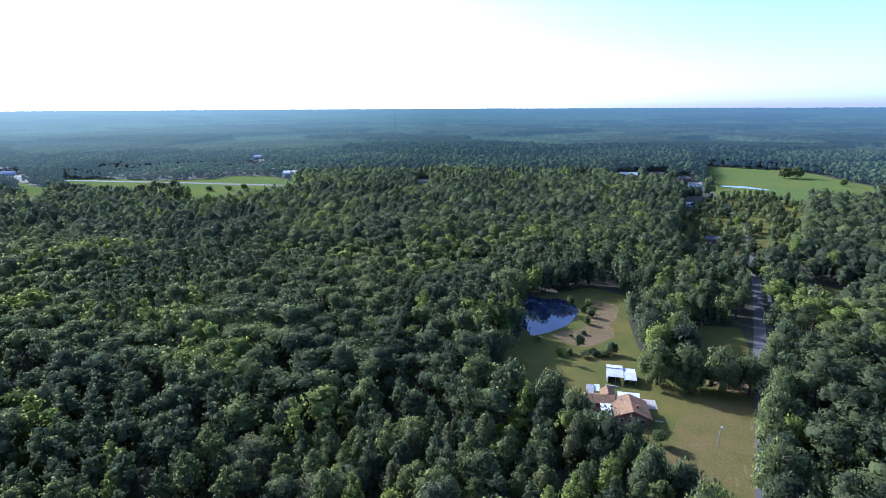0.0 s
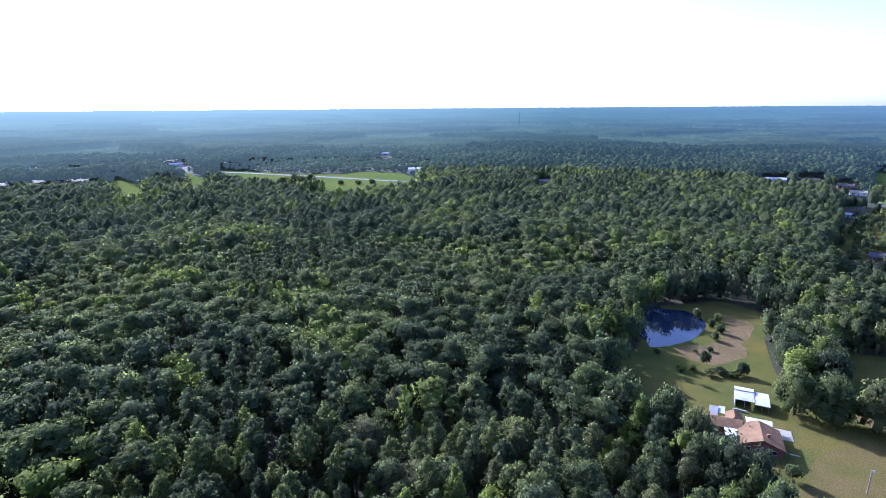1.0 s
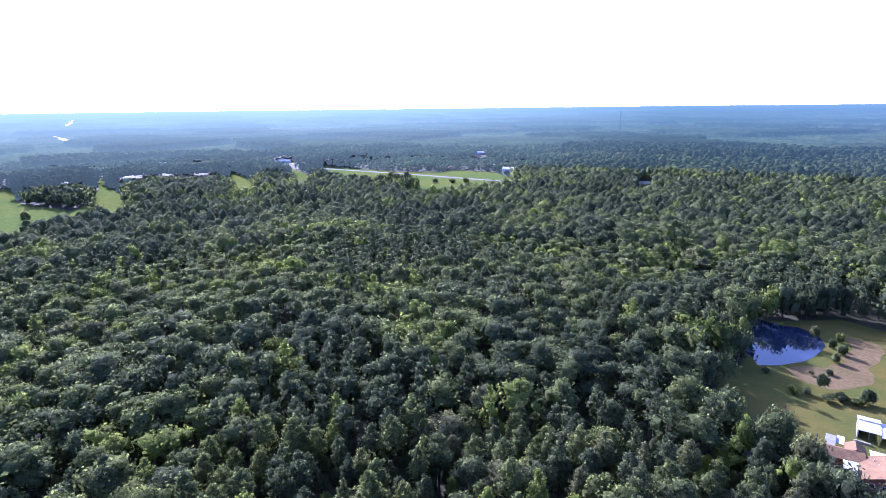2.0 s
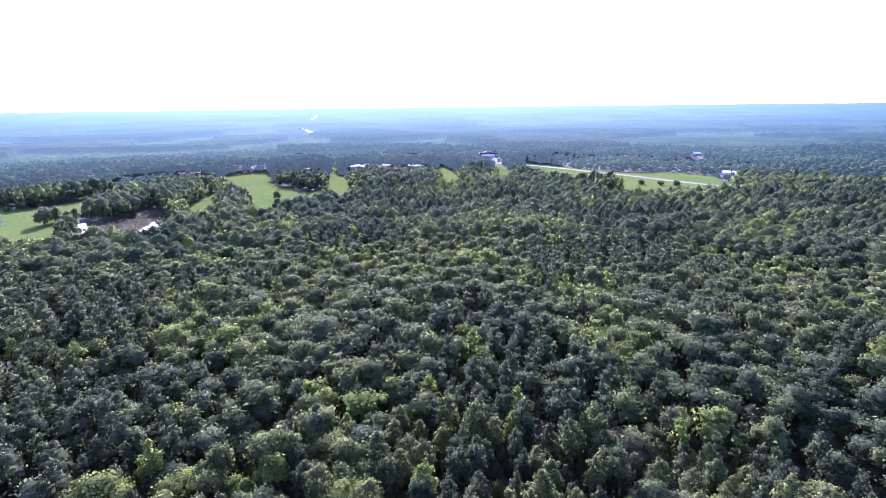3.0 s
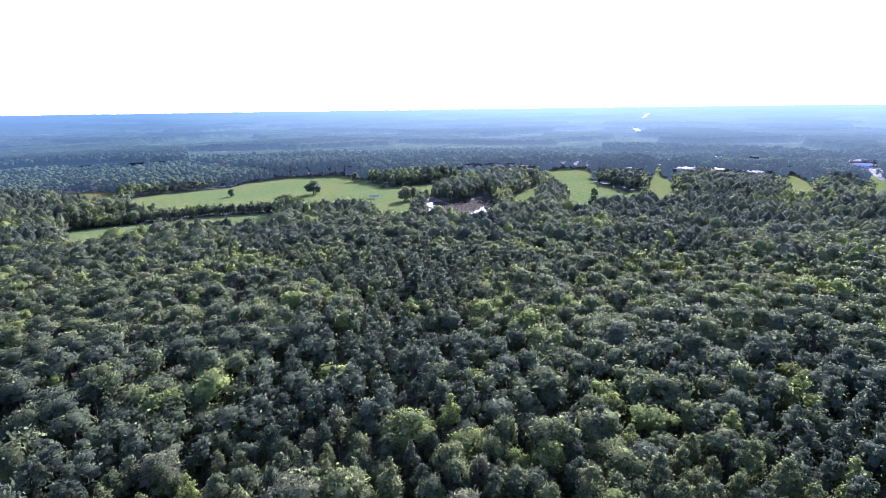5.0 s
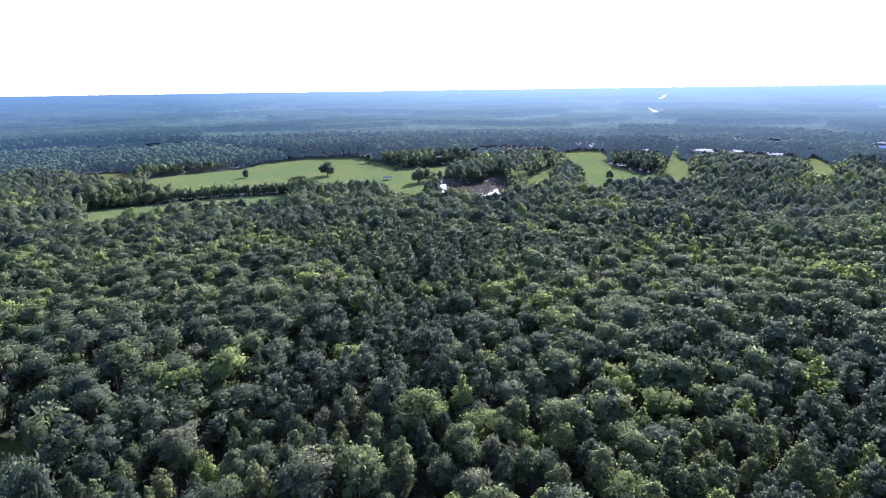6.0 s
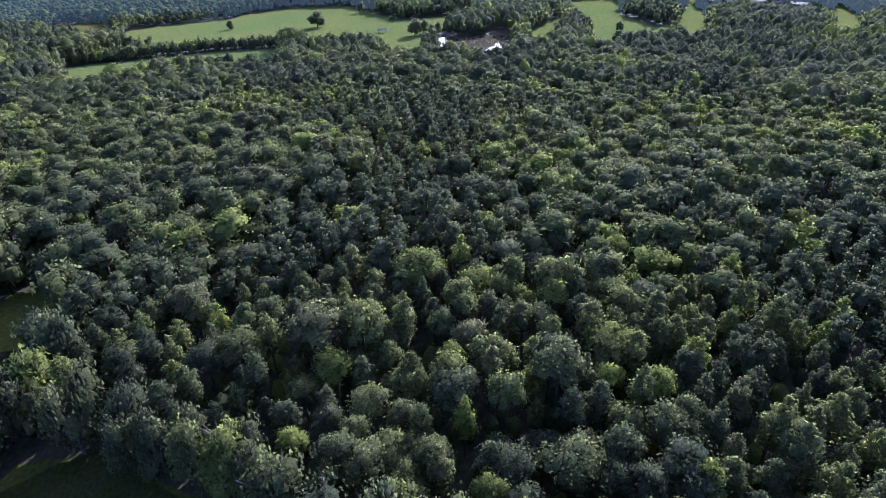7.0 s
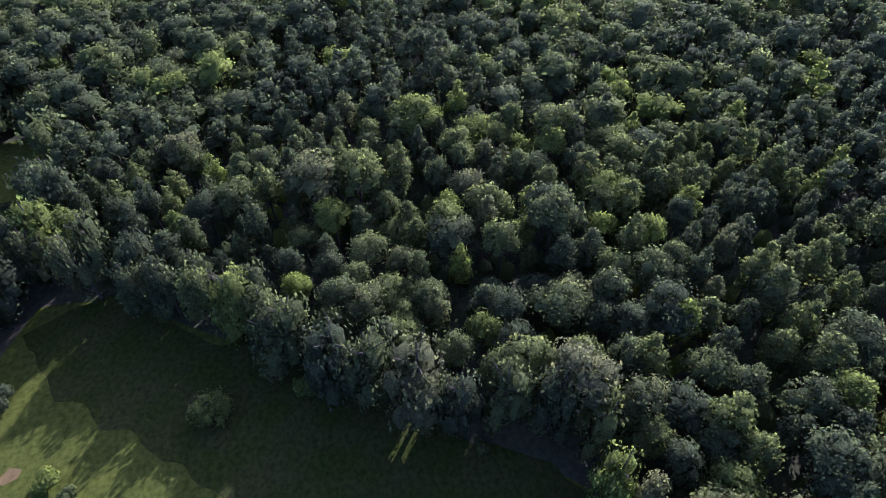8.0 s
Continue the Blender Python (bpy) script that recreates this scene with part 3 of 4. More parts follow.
# where trees stand
def scatter(rng, r0, r1, a0, a1, step):
    """Tree places in a sector of the plain, clear of open ground and roads."""
    x, y = np.meshgrid(np.arange(-r1, r1, step), np.arange(-r1, r1, step * 0.9))
    x = x + (np.arange(x.shape[0]) % 2)[:, None] * step / 2
    x, y = (x + rng.uniform(-0.32, 0.32, x.shape) * step).ravel(), (y + rng.uniform(-0.32, 0.32, y.shape) * step).ravel()
    r, a = np.hypot(x, y), np.degrees(np.arctan2(-x, y))
    a = np.where(a < a1 - 360, a + 360, a)
    ok = (r >= r0) & (r < r1) & (a >= a0) & (a < a1)
    x, y = x[ok], y[ok]
    keep = np.ones(len(x), dtype=bool)
    for poly in OPEN:
        if min(np.hypot(*p) for p in poly) < r1 + 300:
            keep &= ~inside(poly, x, y)
    keep &= ~inside(PARK, x, y)
    for (ax, ay), (bx, by) in zip(ROAD, ROAD[1:]):
        t = np.clip(((x - ax) * (bx - ax) + (y - ay) * (by - ay)) / ((bx - ax) ** 2 + (by - ay) ** 2), 0, 1)
        off = np.hypot(x - ax - t * (bx - ax), y - ay - t * (by - ay))
        right = (x - ax) * (by - ay) - (y - ay) * (bx - ax) > 0
        keep &= off > np.where(right, 3.0, 4.4)
    for bx, by, wide, gap in CLEAR:
        d = np.hypot(bx, by)
        along, across = (x * bx + y * by) / d, (x * by - y * bx) / d
        keep &= ~((np.abs(across) < wide) & (along > d - gap) & (along < d + wide))
    return x[keep], y[keep]


def at_edge(x, y):
    """Trees that border open ground, whose leaves reach down to it."""
    return near_open(x, y, 9)


def reach_down(v, share=1.0):
    """Stretches a crown down towards the ground."""
    v = v.copy()
    v[:, 2] += (0.4 + (v[:, 2] - 8.6) * (16.2 / 7.8) - v[:, 2]) * share
    v[:, 2] = np.maximum(v[:, 2], 0.0)
    return v


def stand(x, y, rng):
    """Kind, height and tone of the trees at these places: pines and hardwoods grow in patches."""
    n = len(x)
    patch = np.array([noise.noise(Vector((a / 85, b / 85, 0.5))) for a, b in zip(x, y)])
    tall = np.array([noise.noise(Vector((a / 50, b / 50, 8.5))) for a, b in zip(x, y)])
    pine = patch + rng.normal(0, 0.25, n) > 0.21
    light = np.array([noise.noise(Vector((a / 38, b / 38, 4.5))) for a, b in zip(x, y)])
    h = np.clip(1.0 + 0.2 * tall + rng.normal(0, 0.10, n), 0.68, 1.28)
    tone = np.clip(np.where(pine, rng.uniform(0.04, 0.36, n), rng.uniform(0.24, 0.72, n)) + 0.42 * light, 0, 0.86)
    bright = rng.random(n) < 0.025 + 0.9 * np.clip(light - 0.1, 0, 1)
    tone[bright] = rng.uniform(0.88, 1.0, bright.sum())
    far = np.hypot(x, y) > 690
    rise, shade = stand_map(x, y)
    h = np.where(far, h + rise / 17, h)
    tone = np.where(far, np.clip(shade + rng.normal(0, 0.16, n), 0, 1), tone)
    return pine, h, tone


def woodland(label, x, y, seed, lobes, leaves, size, kinds, trunks=False, widen=1.0, leaf=WOOD_LEAF, name="woodland", kind="stuff", cards=0, low_scale=0.0, edge_leaves=90):
    """Many trees as one mesh of leaf clumps."""
    rng = np.random.default_rng(seed)
    pine, h, tone = stand(x, y, rng)
    edge = at_edge(x, y)
    pine &= ~edge
    if low_scale:
        edge[:], pine[:], h = True, False, h * low_scale
    shapes = {}
    for p in (False, True):
        for k in range(kinds):
            if lobes:
                v, q, nn = crown(rng, p, lobes, leaves, size)
            else:
                v, q, nn = dome(rng, leaves, size, p)
                if cards:
                    at = rng.integers(0, len(v), cards)
                    mid = v[at] + rng.normal(0, 0.55, (cards, 3)) + nn[at] * 0.3
                    u = unit(np.cross(nn[at] + rng.normal(0, 0.5, (cards, 3)), rng.normal(size=(cards, 3))))
                    w = unit(np.cross(nn[at], u))
                    s = rng.uniform(0.35, 0.8, (cards, 1))
                    extra = np.stack([mid - u * s, mid - w * s * 0.7, mid + u * s, mid + w * s * 0.7], 1).reshape(-1, 3)
                    q = np.concatenate([q, np.arange(cards * 4).reshape(-1, 4) + len(v)])
                    v, nn = np.concatenate([v, extra]), np.concatenate([nn, np.repeat(unit(nn[at] + rng.normal(0, 0.35, (cards, 3))), 4, 0)])
            m = np.zeros(len(q), dtype=np.int32)
            if trunks:
                tv, tq = trunk(rng, p, 4, 0)
                q, m = np.concatenate([q, tq + len(v)]), np.concatenate([m, np.ones(len(tq), dtype=np.int32)])
                v, nn = np.concatenate([v, tv]), np.concatenate([nn, unit(tv * (1, 1, 0) + (1e-4, 0, 0))])
            shapes[p, k, False] = v, q, m, nn
            if not lobes and not low_scale and k < 6:
                v, q, nn = crown(rng, p, 7, edge_leaves, 0.5)
                m = np.zeros(len(q), dtype=np.int32)
            shapes[p, k, True] = reach_down(v, 1.0 if lobes or low_scale else 0.8), q, m, nn
    which = np.where(edge, rng.integers(0, min(kinds, 6), len(x)), rng.integers(0, kinds, len(x)))
    turn, wide = rng.uniform(0, 6.283, len(x)), np.exp(rng.normal(0.0, 0.26, len(x))) * widen
    wide = np.where(pine, np.clip(wide, 0.75, 1.25), np.clip(wide * 1.05, 0.72, 1.5))
    ground = land(np.hypot(x, y))
    V, Q, M, T, N, base = [], [], [], [], [], 0
    for (p, k, low), (v, q, m, nn) in shapes.items():
        s = np.where((pine == p) & (which == k) & (edge == low))[0]
        if not len(s):
            continue
        c, n = np.cos(turn[s])[:, None], np.sin(turn[s])[:, None]
        w = wide[s][:, None] * (0.55 + 0.45 * h[s][:, None])
        X = (v[:, 0] * c - v[:, 1] * n) * w + x[s][:, None]
        Y = (v[:, 0] * n + v[:, 1] * c) * w + y[s][:, None]
        Z = v[:, 2] * h[s][:, None] + ground[s][:, None]
        V.append(np.stack([X, Y, Z], -1).reshape(-1, 3))
        N.append(np.stack([nn[:, 0] * c - nn[:, 1] * n, nn[:, 0] * n + nn[:, 1] * c, nn[:, 2] + 0 * c], -1).reshape(-1, 3))
        Q.append((q[None] + (np.arange(len(s)) * len(v))[:, None, None]).reshape(-1, 4) + base)
        M.append(np.tile(m, len(s)))
        T.append(np.repeat(tone[s], len(v)))
        base += len(s) * len(v)
    me = quads_mesh(name, np.concatenate(V), np.concatenate(Q), [leaf, BARK], np.concatenate(M), np.concatenate(T), np.concatenate(N))
    return tagged(new(name, me), label, "woods", kind=kind)


rng = np.random.default_rng(11)
LEFT, NEAR_LEFT, RIGHT = 126, 154, -48
x, y = scatter(rng, 124, 274, RIGHT, LEFT, 7.5)
woodland("dense mixed woods of pine and hardwood crowns", x, y, 21, 12, 320, 0.33, 8, True, widen=1.27)
x, y = scatter(rng, 271, 330, RIGHT, LEFT, 7.1)
woodland("mixed woods beyond the homestead, rounded crowns", x, y, 30, 8, 130, 0.45, 8, widen=1.22)
x, y = scatter(rng, 328, 410, RIGHT, LEFT, 6.9)
woodland("mixed woods beyond, close-set rounded crowns", x, y, 22, 0, 8, 3, 12, widen=1.2, leaf=CANOPY_LEAF, cards=66)
x, y = scatter(rng, 407, 600, RIGHT, LEFT, 7.2)
woodland("mixed woods farther off, close-set rounded crowns", x, y, 28, 0, 6, 2, 12, widen=1.15, leaf=CANOPY_LEAF, cards=24)
x, y = scatter(rng, 600, 700, RIGHT, LEFT, 7.0)
woodland("mixed woods round the distant fields", x, y, 23, 0, 6, 2, 12, widen=1.15, leaf=FAR_LEAF, name="distant_woods", cards=10)
x, y = scatter(rng, 698, FAR_EDGE, RIGHT - 4, LEFT, 7.3)
rim = near_open(x, y, 14)
for bx, by, wide, gap in CLEAR:
    rim |= np.hypot(x - bx, y - by) < wide + 22
# Both far stands use the crown material with haze painted in as emission.
woodland("hazy blue-green woods in stands of uneven height", x[~rim], y[~rim], 34, 0, 6, 1, 12, widen=1.2, leaf=HAZED_CROWN, name="far_woods")
woodland("leafy trees rimming the distant fields and houses", x[rim], y[rim], 29, 6, 46, 0.8, 8, leaf=HAZED_CROWN, name="far_woods")
bx, by = scatter(rng, 150, 330, LEFT, 360 + RIGHT, 8.5)
nx, ny = scatter(rng, 30, 150, NEAR_LEFT, 360 + RIGHT, 8.5)
x, y = np.concatenate([bx, nx]), np.concatenate([by, ny])
woodland("mixed woods behind the meadow", x, y, 25, 0, 6, 3, 8, widen=1.2)

ax, ay = scatter(rng, 124, 150, LEFT, NEAR_LEFT, 6.6)
woodland("dense mixed woods beside the meadow", ax, ay, 26, 11, 320, 0.27, 4, True, widen=1.1)
x, y = scatter(rng, 20, 210, RIGHT, NEAR_LEFT, 5.8)
deep = ~at_edge(x, y)
woodland("dim green undergrowth beneath the woodland trees", x[deep], y[deep], 27, 0, 6, 2, 8, name="undergrowth", widen=0.62, low_scale=0.3, cards=10)

# the belt of trees between the two western fields
line = np.array([(-509, -24), (-508, -38), (-506, -90), (-489, -145), (-480, -178)], dtype=float)
t = np.concatenate([k + np.linspace(0, 0.999, n) for k, n in enumerate((5, 18, 19, 12))])
i = t.astype(int)
p = line[i] + (line[i + 1] - line[i]) * (t - i)[:, None]
p = np.concatenate([p, p + (-5.0, 1.0), p + (-10.0, 1.6)])
p = p + rng.normal(0, 0.7, p.shape)
woodland("dense dark belt of trees between two pastures", p[:, 0], p[:, 1], 33, 7, 100, 0.5, 6, True, name="hedgerow", low_scale=0.66)

# a copse before the airstrip
a, b = rng.uniform(0, 6.283, 44), np.sqrt(rng.random(44))
woodland("dark leafy copse on the grass before the airstrip", -300 + 42 * b * np.cos(a), 552 + 24 * b * np.sin(a), 35, 7, 90, 0.6, 6, True, name="copse")

# small trees on the dry parkland
x, y = rng.uniform(130, 345, 900), rng.uniform(280, 565, 900)
some = inside(PARK, x, y)
x, y = x[some][:240], y[some][:240]
woodland("small scattered trees on dry open grass", x, y, 31, 6, 90, 0.5, 6, True, name="parkland_trees", low_scale=0.55)

# single trees near at hand
templates = {}
for p in (False, True):
    templates[p] = []
    for k in range(6):
        tv, tq = trunk(rng, p, 6, 7)
        cv, cq, cn = crown(rng, p, 30, 1500, 0.235, True)
        tm = quads_mesh("trunk", tv, tq, [BARK])
        templates[p].append((tm, quads_mesh("crown", cv, cq, [LEAF], normals=cn), quads_mesh("crown", reach_down(cv), cq, [LEAF], normals=cn)))


def tree(name, pine, k, x, y, h, wide, turn, label, group="", low=False):
    root = new(name)
    tm, cm, lm = templates[pine][k]
    for n, me in (("trunk", tm), ("crown", lm if low else cm)):
        o = new(n, me)
        o.parent = root
    root.matrix_world = pose(x, y, 0, 0, 0, turn) @ Matrix.Diagonal((wide, wide, h * (1.15 if low else 1), 1))
    return tagged(root, label, "tree", group)


x, y = scatter(rng, 12, 126, RIGHT, NEAR_LEFT, 7.0)
pine, h, tone = stand(x, y, rng)
edge = at_edge(x, y)
pine &= ~edge
for i in range(len(x)):
    if pine[i]:
        tree("pine_tree", True, i % 6, x[i], y[i], h[i], h[i] * rng.uniform(0.85, 1.2), rng.uniform(0, 360), "tall dark green pine in the woods", "woodland pines", bool(edge[i]))
    else:
        w = min(1.75, max(0.8, math.exp(rng.normal(0.12, 0.24))))
        tree("hardwood_tree", False, i % 6, x[i], y[i], h[i] * (0.75 + 0.25 * w), w, rng.uniform(0, 360), "leafy green hardwood tree in the woods", "woodland hardwoods", bool(edge[i]))

# trees leaning over the road beside the yard
for k, (x0, y0) in enumerate([(65, 84), (70, 93), (75, 101), (79, 109), (84, 117), (88, 126), (93, 134), (98, 142), (102, 150), (107, 160), (112, 168)]):
    tree("roadside_tree", False, k % 6, x0 - 2.6, y0, 0.8 + 0.06 * (k * 5 % 4), 1.15 + 0.09 * (k * 3 % 5), k * 77 % 360, "leafy hardwood tree leaning over the road edge", "roadside trees", True)

# trees standing apart
for x0, y0, h0, w0, label in (
        (70, 165, 0.95, 1.7, "broad shade tree beside the metal shed"), (78, 162, 1.0, 1.75, "broad shade tree beside the metal shed"),
        (89, 160, 0.95, 1.6, "shade tree over the bare earth drive"), (97, 158, 0.85, 1.5, "shade tree at the road by the drive"),
        (91, 165, 0.85, 1.1, "smaller tree behind the drive"),
        (79, 185, 0.85, 1.5, "broad leafy tree in a clump by the bare earth"), (85, 180, 0.95, 1.6, "broad leafy tree in a clump by the bare earth"),
        (80, 196, 0.95, 1.6, "broad leafy tree in a clump by the bare earth"), (87, 190, 1.0, 1.7, "broad leafy tree in a clump by the bare earth"),
        (82, 207, 0.9, 1.5, "broad leafy tree in a clump by the bare earth"), (89, 202, 1.0, 1.6, "broad leafy tree in a clump by the bare earth"),
        (87, 217, 0.95, 1.5, "broad leafy tree in a clump by the bare earth"), (95, 212, 1.0, 1.5, "broad leafy tree in a clump by the bare earth"),
        (41, 119, 1.1, 1.3, "leafy tree in front of the house"), (46, 120, 0.95, 1.2, "leafy tree in front of the house"), (36, 122, 1.0, 1.4, "leafy tree in front of the house"),
        (57, 106, 0.5, 1.0, "bright leafy tree at the yard corner"), (31, 143, 1.05, 1.4, "tall tree beside the house wing"), (36, 134, 1.0, 1.3, "tall tree beside the house wing"),
        (-604, 4, 0.95, 2.5, "lone rounded oak casting shade on pasture"), (-697, 58, 0.75, 1.5, "open-grown tree on the pasture edge"),
        (-688, 78, 0.95, 1.8, "open-grown tree on the pasture edge"), (-529, 91, 0.95, 2.0, "broad tree beside the muddy pond"), (-536, 100, 0.85, 1.7, "broad tree beside the muddy pond"),
        (-618, -82, 0.55, 1.0, "small tree at the pasture edge"), (-494, 279, 0.6, 1.1, "small tree alone on green pasture"),
        (-312, 560, 0.95, 1.8, "dark leafy tree in a clump before the airstrip"), (-304, 570, 1.05, 2.0, "dark leafy tree in a clump before the airstrip"), (-296, 574, 0.9, 1.9, "dark leafy tree in a clump before the airstrip"),
        (-290, 586, 1.0, 1.8, "dark leafy tree in a clump before the airstrip"), (-306, 582, 0.9, 1.7, "dark leafy tree in a clump before the airstrip"), (-318, 572, 0.8, 1.5, "dark leafy tree in a clump before the airstrip"),
        (-633, 362, 0.8, 1.5, "rounded tree in a row on green pasture"), (-617, 361, 0.85, 1.6, "rounded tree in a row on green pasture"), (-600, 360, 0.8, 1.6, "rounded tree in a row on green pasture"),
        (-582, 357, 0.9, 1.7, "rounded tree in a row on green pasture"), (-566, 355, 0.8, 1.5, "rounded tree in a row on green pasture"),
        (431, 692, 0.95, 2.0, "round tree in the green pasture"), (446, 690, 1.0, 2.1, "round tree in the green pasture"), (455, 620, 0.6, 1.0, "small tree at the pasture corner"),
        (-53, -9, 0.75, 1.1, "small tree at the meadow edge"), (-53, -30, 0.36, 0.95, "airy green shrub alone in the shaded meadow"), (-124, -92, 0.9, 0.8, "slender tree with a bare leaning trunk")):
    tree("oak_tree", False, int(abs(x0)) % 6, x0, y0, h0, w0, x0 * 37 % 360, label, low=x0 != -124)

# bushes
bush_meshes = []
for k in range(4):
    d = unit(rng.normal(size=(9, 3))) * (0.5, 0.5, 0.4) + (0, 0, 0.72)
    parts_v, parts_q, parts_n, base = [], [], [], 0
    for c in d:
        n = 60
        e = unit(rng.normal(size=(n, 3)) + (0, 0, 0.3))
        p = c + e * 0.5 * rng.uniform(0.8, 1.15, (n, 1))
        u = unit(np.cross(e, rng.normal(size=(n, 3))))
        w = np.cross(e, u)
        sz = 0.13 * rng.uniform(0.6, 1.4, (n, 1))
        v = np.stack([p - u * sz, p - w * sz * 0.6, p + u * sz, p + w * sz * 0.6], 1).reshape(-1, 3)
        parts_v += [v, CUBE_V * 0.44 + c]
        parts_q += [np.arange(n * 4).reshape(-1, 4) + base, CUBE_Q + base + n * 4]
        parts_n += [np.repeat(e, 4, 0), unit(CUBE_V)]
        base += n * 4 + 8
    v = np.concatenate(parts_v)
    v[:, 2] = np.maximum(v[:, 2], 0.0)
    bush_meshes.append(quads_mesh("bush", v, np.concatenate(parts_q), [LEAF], normals=np.concatenate(parts_n)))


def bush(x, y, wide, h, label, k=0):
    o = new("bush", bush_meshes[k % 4])
    o.matrix_world = pose(x, y, 0.04, 0, 0, x * 53 % 360) @ Matrix.Diagonal((wide / 1.9, wide / 1.9, h / 1.5, 1))
    return tagged(o, label, "bush")


bush(58, 131, 4.6, 4.4, "dense rounded evergreen bush on the lawn")
for k, (x0, y0, w0, h0) in enumerate([(51, 192, 4.2, 6.0), (46, 188, 3.0, 2.2), (55, 187, 4.5, 2.6), (59, 186, 4.0, 2.4), (51, 185, 4.5, 2.2), (62, 188, 4.5, 4.5), (42, 187, 3.2, 3.0),
                                      (56, 206, 2.5, 1.8), (50, 203, 2.2, 1.6), (60, 217, 3.2, 3.5), (64, 225, 3.5, 4.2), (62, 231, 3.0, 3.6), (36, 200, 3.0, 1.6), (58, 240, 3.6, 4.5), (66, 238, 3.2, 3.8)]):
    bush(x0, y0, w0, h0, "wild green bush by the pond and yard", k)
for k, (x0, y0, w0, h0) in enumerate([(-47, -55, 5.0, 2.6), (-64, -67, 5.0, 4.0), (-54, -14, 4.5, 3.5), (-44, -52, 3.0, 1.6), (-41, 6, 3.0, 2.5), (-36, 14, 3.0, 2.2), (-120, -82, 3.5, 2.6), (-126, -76, 4.0, 3.0)]):
    bush(x0, y0, w0, h0, "leafy green shrub in the shaded meadow", k)
for k, (x0, y0, w0, h0) in enumerate([(-634, 94, 9, 6), (-629, 83, 7, 4.5), (-642, 104, 6, 5), (-735, -82, 9, 7), (-300, 596, 10, 6), (-262, 606, 9, 5), (-243, 612, 9, 5), (-228, 620, 10, 6)]):
    bush(x0, y0, w0, h0, "bushy clump at the pasture edge", k)

# ---- buildings ----


def gable(x0, y0, x1, y1, eave, ridge, along="y", over=0.4, thick=0.14):
    """Two roof slopes over a rectangle."""
    rows = []
    if along == "y":
        m = (x0 + x1) / 2
        drop = (ridge - eave) / (m - x0) * over
        rows.append([(x0 - over, y0 - over, eave - drop), (m, y0 - over, ridge), (m, y1 + over, ridge), (x0 - over, y1 + over, eave - drop)])
        rows.append([(m, y0 - over, ridge), (x1 + over, y0 - over, eave - drop), (x1 + over, y1 + over, eave - drop), (m, y1 + over, ridge)])
    else:
        m = (y0 + y1) / 2
        drop = (ridge - eave) / (m - y0) * over
        rows.append([(x0 - over, y0 - over, eave - drop), (x1 + over, y0 - over, eave - drop), (x1 + over, m, ridge), (x0 - over, m, ridge)])
        rows.append([(x0 - over, m, ridge), (x1 + over, m, ridge), (x1 + over, y1 + over, eave - drop), (x0 - over, y1 + over, eave - drop)])
    bm = bmesh.new()
    for r in rows:
        low = [bm.verts.new(p) for p in r]
        top = [bm.verts.new((p[0], p[1], p[2] + thick)) for p in r]
        bm.faces.new(top)
        bm.faces.new(low[::-1])
        for i in range(4):
            bm.faces.new((low[i], low[(i + 1) % 4], top[(i + 1) % 4], top[i]))
    return bm


def gable_walls(x0, y0, x1, y1, eave, ridge, along="y"):
    """Walls of a rectangle with two gable ends."""
    bm = bmesh.new()
    if along == "y":
        m = (x0 + x1) / 2
        outline = [(x0, 0), (x1, 0), (x1, eave), (m, ridge), (x0, eave)]
        a, b = [bm.verts.new((p, y0, z)) for p, z in outline], [bm.verts.new((p, y1, z)) for p, z in outline]
    else:
        m = (y0 + y1) / 2
        outline = [(y0, 0), (y1, 0), (y1, eave), (m, ridge), (y0, eave)]
        a, b = [bm.verts.new((x1, p, z)) for p, z in outline], [bm.verts.new((x0, p, z)) for p, z in outline]
    bm.faces.new(a[::-1])
    bm.faces.new(b)
    for i in range(5):
        bm.faces.new((a[i], a[(i + 1) % 5], b[(i + 1) % 5], b[i]))
    bmesh.ops.recalc_face_normals(bm, faces=bm.faces[:])
    return bm


def window(parent, x, y, z, w, h, facing):
    """A framed pane on a wall that faces -y ('s'), +y ('n'), -x ('w') or +x ('e')."""
    t, e = 0.06, 0.03
    if facing in "sn":
        k = -1 if facing == "s" else 1
        f = part("window", boxes((x - w / 2, min(y, y + k * t), z, x + w / 2, max(y, y + k * t), z + h)), WHITE, parent, "white framed window")
        part("pane", boxes((x - w / 2 + 0.08, min(y + k * t, y + k * (t + e)), z + 0.08, x + w / 2 - 0.08, max(y + k * t, y + k * (t + e)), z + h - 0.08)), PANE, f)
    else:
        k = -1 if facing == "w" else 1
        f = part("window", boxes((min(x, x + k * t), y - w / 2, z, max(x, x + k * t), y + w / 2, z + h)), WHITE, parent, "white framed window")
        part("pane", boxes((min(x + k * t, x + k * (t + e)), y - w / 2 + 0.08, z + 0.08, max(x + k * t, x + k * (t + e)), y + w / 2 - 0.08, z + h - 0.08)), PANE, f)
    return f


# the brown-roofed house
house = tagged(new("house"), "brown-shingled ranch house with a white metal porch", "house")
part("wall", gable_walls(-4.9, -4.9, 4.9, 4.5, 2.8, 4.7), BRICK, house)
part("roof", gable(-4.9, -4.9, 4.9, 4.5, 2.8, 4.7, "y", 0.5), SHINGLE, house, "brown shingle roof with a long ridge")
part("wall", gable_walls(-12.6, 2.0, -4.95, 7.2, 2.7, 3.9, "x"), BRICK, house)
part("roof", gable(-12.6, 2.0, -4.3, 7.2, 2.7, 3.9, "x", 0.4), SHINGLE, house, "lower brown shingle roof over the wing")
part("wall", gable_walls(-7.6, 7.25, -3.6, 10.4, 2.6, 3.7), BRICK, house)
